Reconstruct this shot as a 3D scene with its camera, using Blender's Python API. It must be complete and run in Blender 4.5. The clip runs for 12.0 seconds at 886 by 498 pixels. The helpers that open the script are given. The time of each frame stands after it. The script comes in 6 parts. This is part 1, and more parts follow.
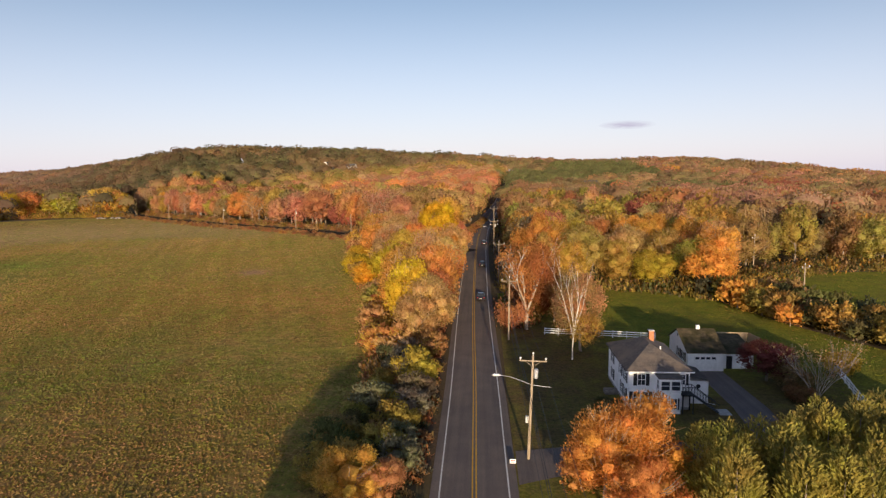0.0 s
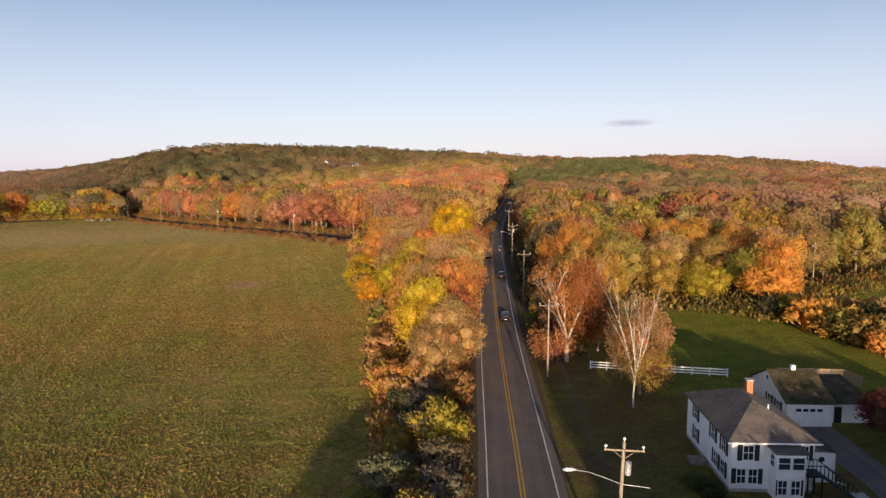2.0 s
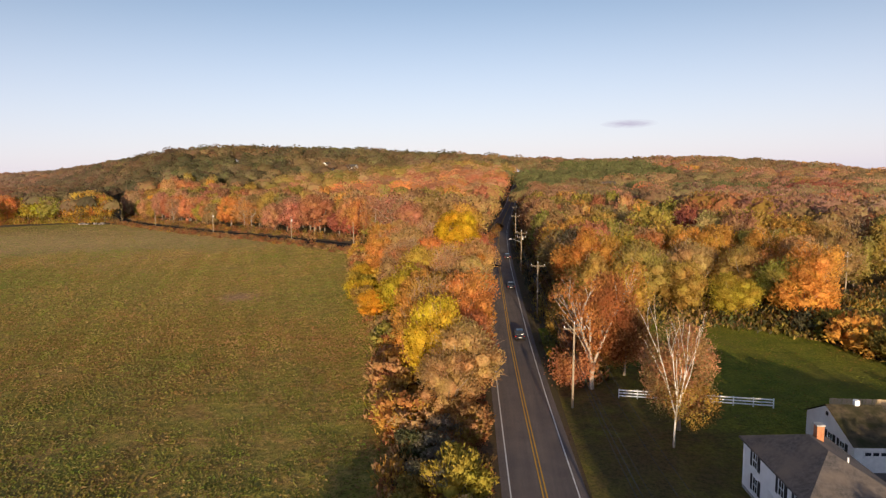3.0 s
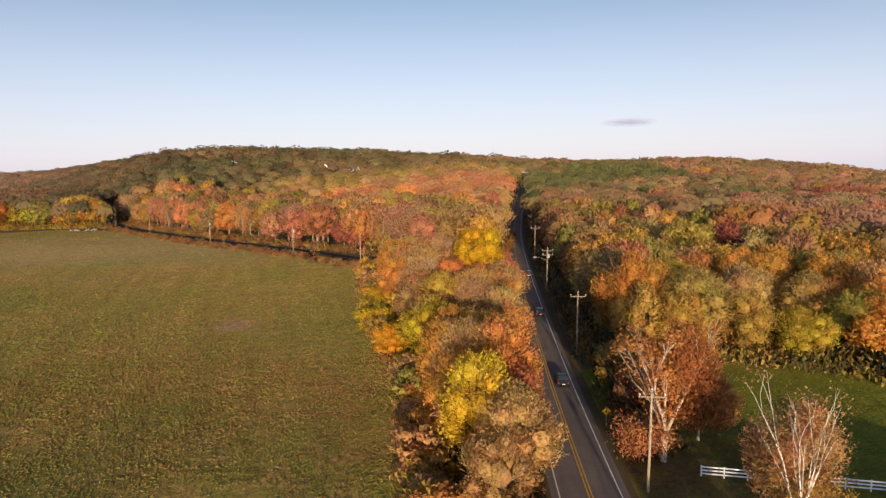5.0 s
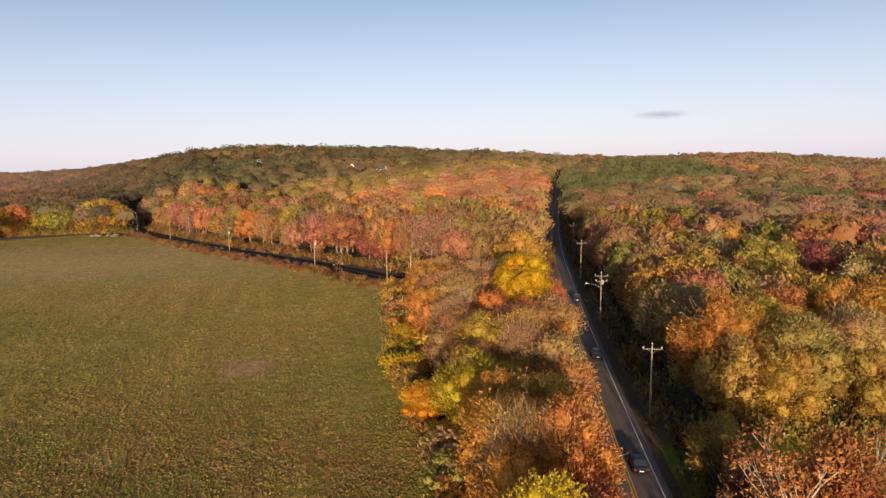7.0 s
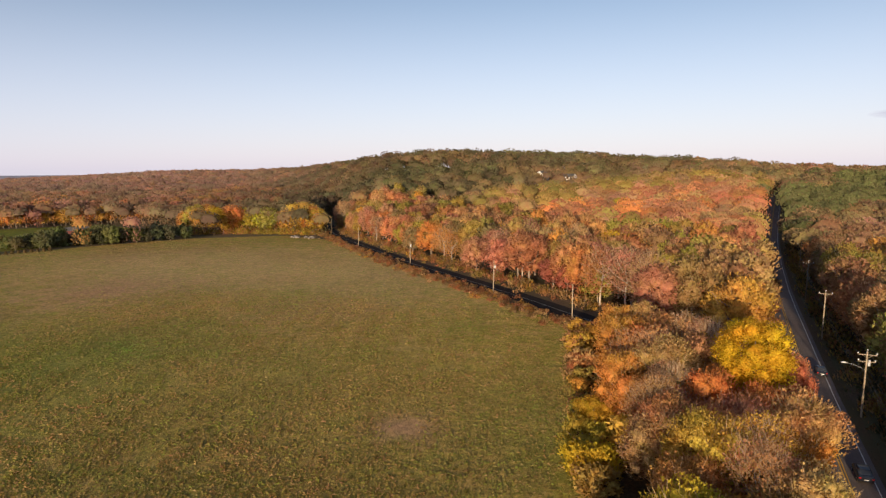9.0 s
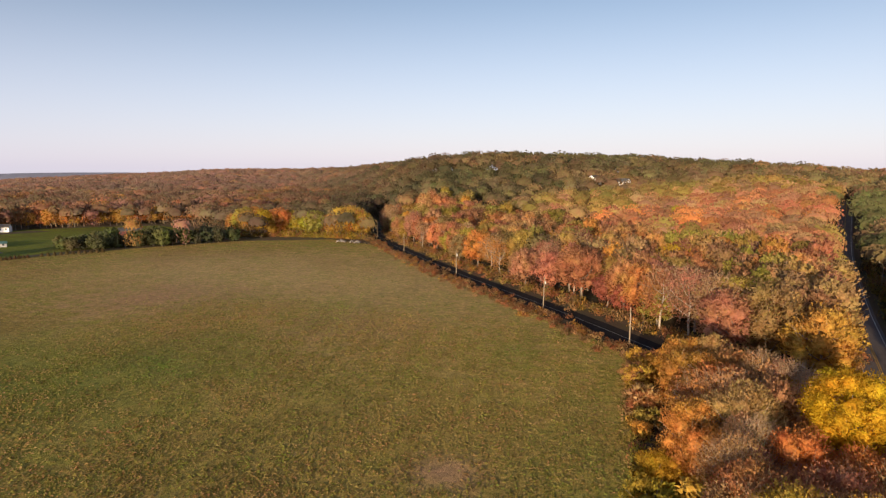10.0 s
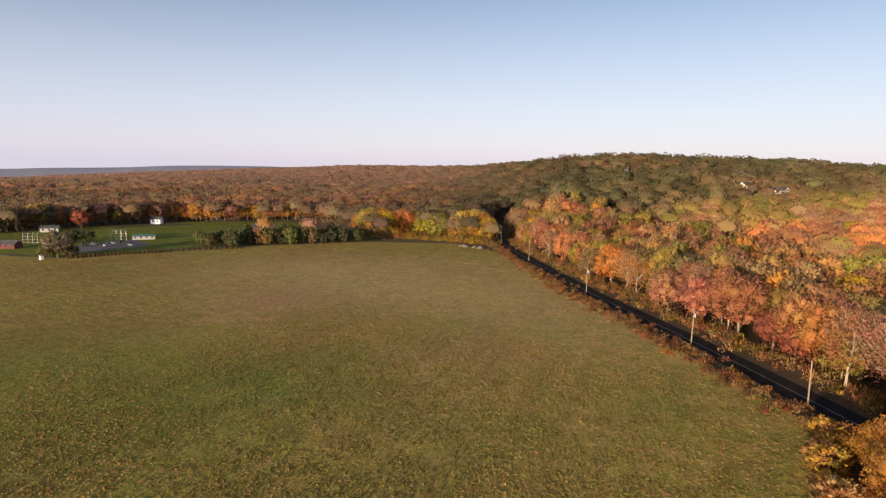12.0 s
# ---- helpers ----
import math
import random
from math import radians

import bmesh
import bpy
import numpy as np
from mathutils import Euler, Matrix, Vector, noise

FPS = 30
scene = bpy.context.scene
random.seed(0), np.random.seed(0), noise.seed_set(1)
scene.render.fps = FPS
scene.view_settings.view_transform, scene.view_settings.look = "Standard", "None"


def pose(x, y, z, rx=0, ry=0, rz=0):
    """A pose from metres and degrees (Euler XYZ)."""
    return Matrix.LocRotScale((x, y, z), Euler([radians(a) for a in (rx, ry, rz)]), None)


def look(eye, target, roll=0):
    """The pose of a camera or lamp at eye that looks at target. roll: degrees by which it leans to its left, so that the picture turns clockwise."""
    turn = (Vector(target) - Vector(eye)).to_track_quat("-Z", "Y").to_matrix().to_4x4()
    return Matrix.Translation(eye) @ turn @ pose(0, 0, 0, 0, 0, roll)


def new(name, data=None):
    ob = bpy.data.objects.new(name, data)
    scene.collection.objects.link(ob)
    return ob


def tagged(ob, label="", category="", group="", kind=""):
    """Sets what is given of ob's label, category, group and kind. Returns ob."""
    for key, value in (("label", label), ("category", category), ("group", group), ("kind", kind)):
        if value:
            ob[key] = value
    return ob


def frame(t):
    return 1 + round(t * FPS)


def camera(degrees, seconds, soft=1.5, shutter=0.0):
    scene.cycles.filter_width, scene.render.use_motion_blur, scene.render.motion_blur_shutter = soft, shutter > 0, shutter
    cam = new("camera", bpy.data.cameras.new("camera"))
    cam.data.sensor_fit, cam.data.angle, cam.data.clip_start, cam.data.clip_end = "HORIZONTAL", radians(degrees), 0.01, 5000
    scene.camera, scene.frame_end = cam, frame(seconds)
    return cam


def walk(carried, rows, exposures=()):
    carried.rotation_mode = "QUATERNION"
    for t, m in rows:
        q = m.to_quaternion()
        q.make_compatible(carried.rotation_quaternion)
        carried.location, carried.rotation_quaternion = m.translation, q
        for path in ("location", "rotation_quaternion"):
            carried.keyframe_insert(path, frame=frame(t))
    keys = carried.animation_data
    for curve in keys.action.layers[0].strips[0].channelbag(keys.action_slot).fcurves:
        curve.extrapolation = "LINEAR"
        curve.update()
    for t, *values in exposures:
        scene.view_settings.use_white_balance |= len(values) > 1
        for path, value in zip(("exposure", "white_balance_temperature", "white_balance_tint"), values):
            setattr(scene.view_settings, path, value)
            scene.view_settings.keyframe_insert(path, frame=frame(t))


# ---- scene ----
# Camera: seconds, place in metres, turn in degrees.
cam = camera(71.2, 12.0, soft=1.3, shutter=0.0)
ROWS = [
    (0.0, 2.21, 5.73, 28.71, 83.00, 0.64, 3.73),
    (0.5, 0.98, 10.42, 28.92, 82.98, 0.69, 3.56),
    (1.0, -0.04, 15.47, 28.89, 82.94, 0.71, 3.75),
    (1.5, -1.09, 20.57, 28.73, 82.94, 0.71, 3.89),
    (2.0, -2.24, 24.98, 28.96, 82.88, 0.72, 3.85),
    (2.5, -3.37, 29.75, 29.37, 82.92, 0.79, 3.74),
    (3.0, -4.63, 33.92, 29.85, 82.96, 0.79, 3.71),
    (3.2, -5.30, 35.17, 30.20, 82.97, 0.83, 3.59),
    (4.8, -10.03, 47.17, 32.77, 82.85, 0.74, 3.59),
    (5.0, -10.39, 48.81, 33.16, 82.80, 0.79, 3.57),
    (5.5, -11.37, 53.32, 33.83, 82.60, 0.90, 3.66),
    (6.0, -12.30, 58.52, 34.44, 82.37, 1.06, 3.59),
    (6.5, -13.07, 63.73, 35.58, 82.23, 1.09, 3.99),
    (6.7, -13.19, 65.46, 36.32, 82.24, 1.15, 4.61),
    (8.3, -16.44, 81.31, 40.82, 82.43, 0.64, 17.44),
    (8.5, -16.84, 82.86, 41.50, 82.40, 0.57, 19.33),
    (9.0, -18.42, 87.28, 42.68, 82.55, 0.24, 23.21),
    (9.5, -20.26, 91.44, 44.22, 82.55, 0.01, 25.67),
    (10.0, -22.34, 95.74, 45.72, 82.49, -0.16, 27.63),
    (10.5, -24.70, 98.96, 46.97, 82.50, -0.37, 29.98),
    (11.0, -26.97, 102.44, 47.96, 82.41, -0.62, 32.45),
    (11.5, -29.41, 106.26, 48.60, 82.29, -0.85, 35.98),
    (12.0, -32.30, 110.01, 48.92, 82.14, -1.06, 39.19),
]
walk(cam, [(t, pose(x, y, z, rx, ry, rz)) for t, x, y, z, rx, ry, rz in ROWS], [(0.0, 1.14, 6500, 10), (12.0, 1.14, 6500, 10)])

# ---- light ----
SUN_EL, SUN_AZ = 7.0, 175.5          # degrees; azimuth clockwise from +y
world = bpy.data.worlds.new("sky")
scene.world = world
world.use_nodes = True
wn, wl = world.node_tree.nodes, world.node_tree.links
wn.clear()
sky = wn.new("ShaderNodeTexSky")
sky.sky_type = "NISHITA"
sky.sun_disc = False
sky.sun_elevation = radians(SUN_EL)
sky.sun_rotation = radians(SUN_AZ)
sky.altitude, sky.air_density, sky.dust_density, sky.ozone_density = 200, 1.0, 0.5, 1.3
veil = wn.new("ShaderNodeMix")          # evening haze, thicker towards the horizon
veil.data_type = "RGBA"
way = wn.new("ShaderNodeTexCoord")
split = wn.new("ShaderNodeSeparateXYZ")
thick = wn.new("ShaderNodeMapRange")
thick.interpolation_type = "SMOOTHSTEP"
thick.inputs[1].default_value, thick.inputs[2].default_value = 0.0, 0.34
thick.inputs[3].default_value, thick.inputs[4].default_value = 0.58, 0.02
wl.new(way.outputs["Generated"], split.inputs[0])
wl.new(split.outputs[2], thick.inputs[0])
wl.new(thick.outputs[0], veil.inputs[0])
# haze brightened towards the low sun, an added unseen fill for shaded sides
toward = wn.new("ShaderNodeVectorMath")
toward.operation = "DOT_PRODUCT"
toward.inputs[1].default_value = (math.sin(radians(SUN_AZ)), math.cos(radians(SUN_AZ)), 0)
glow = wn.new("ShaderNodeMapRange")
glow.interpolation_type = "SMOOTHSTEP"
glow.inputs[1].default_value, glow.inputs[2].default_value = -0.2, 1.0
glow.inputs[3].default_value, glow.inputs[4].default_value = 1.0, 5.5
haze = wn.new("ShaderNodeMix")
haze.data_type, haze.blend_type = "RGBA", "MULTIPLY"
haze.inputs[0].default_value = 1.0
haze.inputs[6].default_value = (6.8, 6.85, 7.7, 1)
wl.new(way.outputs["Generated"], toward.inputs[0])
wl.new(toward.outputs["Value"], glow.inputs[0])
wl.new(glow.outputs[0], haze.inputs[7])
wl.new(haze.outputs[2], veil.inputs[7])
warm = wn.new("ShaderNodeMix")
warm.data_type, warm.blend_type = "RGBA", "MULTIPLY"
warm.inputs[0].default_value = 1.0
warm.inputs[7].default_value = (0.972, 0.965, 1.125, 1)
bg = wn.new("ShaderNodeBackground")
bg.inputs["Strength"].default_value = 0.064
wo = wn.new("ShaderNodeOutputWorld")
wl.new(sky.outputs[0], veil.inputs[6])
wl.new(veil.outputs[2], warm.inputs[6])
wl.new(warm.outputs[2], bg.inputs[0])
wl.new(bg.outputs[0], wo.inputs[0])
sun = new("sun", bpy.data.lights.new("sun", "SUN"))
sun.data.energy, sun.data.angle, sun.data.color = 3.4, radians(0.6), (1.0, 0.76, 0.48)
sd = Vector((math.sin(radians(SUN_AZ)) * math.cos(radians(SUN_EL)), math.cos(radians(SUN_AZ)) * math.cos(radians(SUN_EL)), math.sin(radians(SUN_EL))))
sun.matrix_world = look(sd * 200, (0, 0, 0))

# ---- materials ----


def mat_base(name, rough=0.9, metal=0.0):
    m = bpy.data.materials.new(name)
    m.use_nodes = True
    n = m.node_tree.nodes
    b = n["Principled BSDF"]
    b.inputs["Roughness"].default_value = rough
    b.inputs["Metallic"].default_value = metal
    b.inputs["Specular IOR Level"].default_value = 0.3
    return m, n, m.node_tree.links, b


def ramp(n, l, source, stops):
    r = n.new("ShaderNodeValToRGB")
    e = r.color_ramp.elements
    while len(e) < len(stops):
        e.new(0.5)
    for k, (p, c) in enumerate(stops):
        e[k].position, e[k].color = p, (*c, 1)
    l.new(source, r.inputs[0])
    return r.outputs[0]


def noise_tex(n, l, scale, detail=4.0, rough=0.6, vec=None, stretch=None):
    t = n.new("ShaderNodeTexNoise")
    t.inputs["Scale"].default_value = scale
    t.inputs["Detail"].default_value = detail
    t.inputs["Roughness"].default_value = rough
    if vec is None:
        vec = n.new("ShaderNodeTexCoord").outputs["Object"]
    if stretch:
        mp = n.new("ShaderNodeMapping")
        mp.inputs["Scale"].default_value = stretch
        l.new(vec, mp.inputs[0])
        vec = mp.outputs[0]
    l.new(vec, t.inputs["Vector"])
    return t.outputs["Fac"]


def mix(n, l, fac, a, b, mode="MIX"):
    x = n.new("ShaderNodeMix")
    x.data_type, x.blend_type = "RGBA", mode
    for sock, v in ((x.inputs[0], fac), (x.inputs[6], a), (x.inputs[7], b)):
        if hasattr(v, "default_value") and not isinstance(v, (int, float, tuple)):
            l.new(v, sock)
        elif isinstance(v, tuple):
            sock.default_value = (*v, 1)
        else:
            sock.default_value = v
    return x.outputs[2]


def bump(n, l, b, height, strength, dist):
    k = n.new("ShaderNodeBump")
    k.inputs["Strength"].default_value, k.inputs["Distance"].default_value = strength, dist
    l.new(height, k.inputs["Height"])
    l.new(k.outputs[0], b.inputs["Normal"])


def mottled(name, c1, c2, scale, rough=0.9, big=None, big_scale=0.1, strength=0.4, dist=0.05, metal=0.0, stretch=None, lo=0.35, hi=0.65):
    """A surface of two colours in fine noise, tinted by a third in large patches."""
    m, n, l, b = mat_base(name, rough, metal)
    f = noise_tex(n, l, scale, 5, 0.65, stretch=stretch)
    col = ramp(n, l, f, [(lo, c1), (hi, c2)])
    if big:
        g = noise_tex(n, l, big_scale, 3, 0.5)
        g2 = ramp(n, l, g, [(0.4, (0, 0, 0)), (0.65, (1, 1, 1))])
        col = mix(n, l, g2, col, big)
    l.new(col, b.inputs["Base Color"])
    if strength:
        bump(n, l, b, f, strength, dist)
    return m


def leaf_material(name, far):
    """Autumn leaves: each tree's own colour, varied leaf by leaf, partly lit through."""
    m, n, l, b = mat_base(name, 0.75)
    b.inputs["Specular IOR Level"].default_value = 0.15
    if far:
        a = n.new("ShaderNodeAttribute")
        a.attribute_name = "tint"
        src = a.outputs["Color"]
    else:
        src = n.new("ShaderNodeObjectInfo").outputs["Color"]
    geo = n.new("ShaderNodeNewGeometry")
    v = ramp(n, l, geo.outputs["Random Per Island"], [(0.0, (0.86, 0.84, 0.84)), (0.5, (1, 1, 1)), (1.0, (1.12, 1.12, 1.05))] if not far else [(0.0, (0.93, 0.91, 0.91)), (1.0, (1.07, 1.07, 1.04))])
    col = mix(n, l, 1.0, src, v, "MULTIPLY")
    at = n.new("ShaderNodeTexCoord").outputs["Object"]
    if not far:
        own = n.new("ShaderNodeVectorMath")
        own.operation = "MULTIPLY_ADD"
        l.new(n.new("ShaderNodeObjectInfo").outputs["Random"], own.inputs[0])
        own.inputs[1].default_value = (90, 70, 50)
        l.new(at, own.inputs[2])
        at = own.outputs[0]
    # boughs turn at their own pace: rust, the tree's own colour, then gold
    patch = noise_tex(n, l, 0.34, 3, 0.6, vec=at)
    pr = ramp(n, l, patch, [(0.30, (1.02, 0.82, 0.88)), (0.46, (1.0, 0.96, 0.98)), (0.56, (1.0, 1.05, 0.98)), (0.70, (1.0, 1.18, 0.86))])
    col = mix(n, l, 1.0, col, pr, "MULTIPLY")
    fleck = noise_tex(n, l, 1.1 if far else 3.0, 3, 0.7, vec=at)
    col = mix(n, l, 1.0, col, ramp(n, l, fleck, [(0.34, (0.88, 0.86, 0.85)), (0.66, (1.12, 1.12, 1.1))] if far else [(0.34, (0.82, 0.80, 0.80)), (0.66, (1.18, 1.18, 1.14))]), "MULTIPLY")
    col = mix(n, l, 1.0, col, (1.33, 1.26, 1.28), "MULTIPLY")
    l.new(col, b.inputs["Base Color"])
    tr = n.new("ShaderNodeBsdfTranslucent")
    l.new(col, tr.inputs[0])
    ms = n.new("ShaderNodeMixShader")
    ms.inputs[0].default_value = 0.5
    l.new(b.outputs[0], ms.inputs[1])
    l.new(tr.outputs[0], ms.inputs[2])
    l.new(ms.outputs[0], n["Material Output"].inputs[0])
    return m


LEAF, FARLEAF = leaf_material("leaves", False), leaf_material("distant_leaves", True)
BARK = mottled("bark", (0.14, 0.11, 0.085), (0.34, 0.28, 0.22), 5, 0.95, stretch=(3, 3, 0.6), strength=0.6)
TWIG = mottled("fine_twigs", (0.26, 0.175, 0.105), (0.45, 0.31, 0.19), 2, 0.95, strength=0)
PALE_BARK = mottled("pale_bark", (0.24, 0.19, 0.14), (0.52, 0.44, 0.36), 4, 0.9, stretch=(2, 2, 0.6))
WHITE_BARK = mottled("birch_bark", (0.42, 0.37, 0.31), (0.74, 0.69, 0.62), 4, 0.85, stretch=(2, 2, 0.6))
SOIL = mottled("leaf_litter", (0.060, 0.042, 0.025), (0.17, 0.112, 0.060), 2.5, 0.95, big=(0.085, 0.078, 0.032), big_scale=0.07, strength=0.8, dist=0.1)
VERGE = mottled("dry_verge", (0.046, 0.032, 0.018), (0.135, 0.082, 0.042), 3.4, 0.95, big=(0.085, 0.068, 0.028), big_scale=0.12, strength=0.9, dist=0.12)
WHITE = mottled("white_paint", (0.74, 0.74, 0.74), (0.87, 0.87, 0.86), 2.2, 0.6, strength=0.05)
YELLOW = mottled("yellow_line_paint", (0.50, 0.27, 0.02), (0.66, 0.38, 0.03), 3.0, 0.7, strength=0.05)
WORNLINE = mottled("worn_line_paint", (0.10, 0.10, 0.095), (0.30, 0.29, 0.27), 1.2, 0.8, strength=0.05)
LINE = mottled("white_line_paint", (0.48, 0.48, 0.46), (0.75, 0.75, 0.73), 3.0, 0.7, strength=0.05)
BLACK = mottled("black_paint", (0.012, 0.013, 0.015), (0.03, 0.03, 0.032), 6, 0.5, strength=0.05)
POLE = mottled("weathered_pole", (0.17, 0.13, 0.09), (0.40, 0.33, 0.24), 3, 0.9, stretch=(4, 4, 0.35))
METAL = mottled("galvanised_metal", (0.35, 0.36, 0.37), (0.6, 0.6, 0.6), 5, 0.45, metal=0.6, strength=0.05)
CERAMIC = mottled("grey_ceramic", (0.5, 0.5, 0.5), (0.7, 0.7, 0.7), 5, 0.3, strength=0.02)
WIRE = mottled("dark_cable", (0.03, 0.03, 0.03), (0.06, 0.06, 0.06), 3, 0.6, strength=0)
ROOF = mottled("dark_shingle", (0.055, 0.05, 0.05), (0.12, 0.105, 0.10), 3.0, 0.9, big=(0.15, 0.12, 0.10), big_scale=0.35, strength=0.5, dist=0.03)
BRICKRED = mottled("chimney_brick", (0.30, 0.12, 0.06), (0.45, 0.2, 0.1), 7, 0.9, strength=0.4)
WOOD = mottled("weathered_wood", (0.28, 0.2, 0.12), (0.46, 0.35, 0.22), 3, 0.9, stretch=(3, 3, 0.4))
CONCRETE = mottled("concrete", (0.30, 0.29, 0.28), (0.45, 0.44, 0.42), 3, 0.85, strength=0.2)
STONE = mottled("field_stone", (0.13, 0.11, 0.09), (0.28, 0.24, 0.20), 2, 0.9, strength=0.6)
CARPAINT = mottled("dark_car_paint", (0.012, 0.014, 0.02), (0.018, 0.02, 0.028), 4, 0.18, strength=0)
SILVER = mottled("silver_car_paint", (0.42, 0.43, 0.45), (0.5, 0.5, 0.52), 4, 0.25, metal=0.4, strength=0)
RUBBER = mottled("rubber", (0.015, 0.015, 0.015), (0.03, 0.03, 0.03), 8, 0.85, strength=0.1)
SIGNYELLOW = mottled("sign_yellow", (0.66, 0.36, 0.01), (0.74, 0.42, 0.02), 4, 0.5, strength=0)
REDLAMP = mottled("red_lamp", (0.4, 0.01, 0.01), (0.5, 0.02, 0.015), 4, 0.25, strength=0)


def near_spot(n, l, geo, rough, cx, cy, rad, top):
    """A ragged patch round a point of the ground: top in the middle, 0 outside."""
    dv = n.new("ShaderNodeVectorMath")
    dv.operation = "DISTANCE"
    l.new(geo, dv.inputs[0])
    dv.inputs[1].default_value = (cx, cy, 1.0)
    ad = n.new("ShaderNodeMath")
    ad.operation = "MULTIPLY_ADD"
    l.new(rough, ad.inputs[0])
    ad.inputs[1].default_value = rad * 1.6
    l.new(dv.outputs["Value"], ad.inputs[2])
    dn = n.new("ShaderNodeMath")
    dn.operation = "DIVIDE"
    l.new(ad.outputs[0], dn.inputs[0])
    dn.inputs[1].default_value = rad * 2.0
    return ramp(n, l, dn.outputs[0], [(0.40, (top, top, top)), (1.0, (0, 0, 0))])


def lawn_material():
    """Mown autumn grass: fine blades, tussocks, paler worn patches and fallen leaves."""
    m, n, l, b = mat_base("lawn_grass", 0.95)
    b.inputs["Specular IOR Level"].default_value = 0.1
    fine = noise_tex(n, l, 3.2, 6, 0.8)
    col = ramp(n, l, fine, [(0.32, (0.074, 0.089, 0.012)), (0.5, (0.168, 0.188, 0.025)), (0.68, (0.300, 0.302, 0.047))])
    mid = noise_tex(n, l, 0.30, 5, 0.7)
    col = mix(n, l, 0.85, col, ramp(n, l, mid, [(0.36, (0.66, 0.74, 0.7)), (0.64, (1.25, 1.12, 1.05))]), "MULTIPLY")
    big = noise_tex(n, l, 0.06, 4, 0.6)
    col = mix(n, l, ramp(n, l, big, [(0.48, (0, 0, 0)), (0.66, (0.6, 0.6, 0.6))]), col, (0.15, 0.125, 0.030))
    fall = noise_tex(n, l, 1.6, 4, 0.85)
    col = mix(n, l, ramp(n, l, fall, [(0.60, (0, 0, 0)), (0.68, (0.6, 0.6, 0.6))]), col, (0.22, 0.115, 0.04))
    # leaf litter under the garden trees; its dark circles also paint in the lawn's shade
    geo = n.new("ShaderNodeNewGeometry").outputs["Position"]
    litter_shade = ramp(n, l, fall, [(0.35, (0.070, 0.052, 0.024)), (0.65, (0.175, 0.112, 0.052))])
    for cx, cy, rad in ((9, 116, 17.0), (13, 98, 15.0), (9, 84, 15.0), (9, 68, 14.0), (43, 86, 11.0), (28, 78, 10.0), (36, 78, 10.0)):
        col = mix(n, l, near_spot(n, l, geo, mid, cx, cy, rad, 0.9), col, litter_shade)
    l.new(col, b.inputs["Base Color"])
    bump(n, l, b, fine, 1.0, 0.2)
    return m


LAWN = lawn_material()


def asphalt(name, dark, light, rough=0.85):
    m, n, l, b = mat_base(name, rough)
    b.inputs["Specular IOR Level"].default_value = 0.3 if rough < 0.9 else 0.08
    fine = noise_tex(n, l, 9.0, 4, 0.7)
    col = ramp(n, l, fine, [(0.3, dark), (0.7, light)])
    streak = noise_tex(n, l, 1.0, 4, 0.6, stretch=(1.1, 0.03, 1))
    col = mix(n, l, 0.75, col, ramp(n, l, streak, [(0.3, (0.7, 0.7, 0.72)), (0.7, (1.25, 1.2, 1.15))]), "MULTIPLY")
    blot = noise_tex(n, l, 0.25, 4, 0.6)
    col = mix(n, l, 0.6, col, ramp(n, l, blot, [(0.35, (0.75, 0.75, 0.78)), (0.65, (1.15, 1.12, 1.08))]), "MULTIPLY")
    l.new(col, b.inputs["Base Color"])
    bump(n, l, b, fine, 0.25, 0.02)
    return m


ASPHALT = asphalt("worn_asphalt", (0.100, 0.084, 0.078), (0.190, 0.160, 0.147))
ASPHALT_NEW = asphalt("new_asphalt", (0.014, 0.013, 0.013), (0.032, 0.030, 0.030), 0.95)


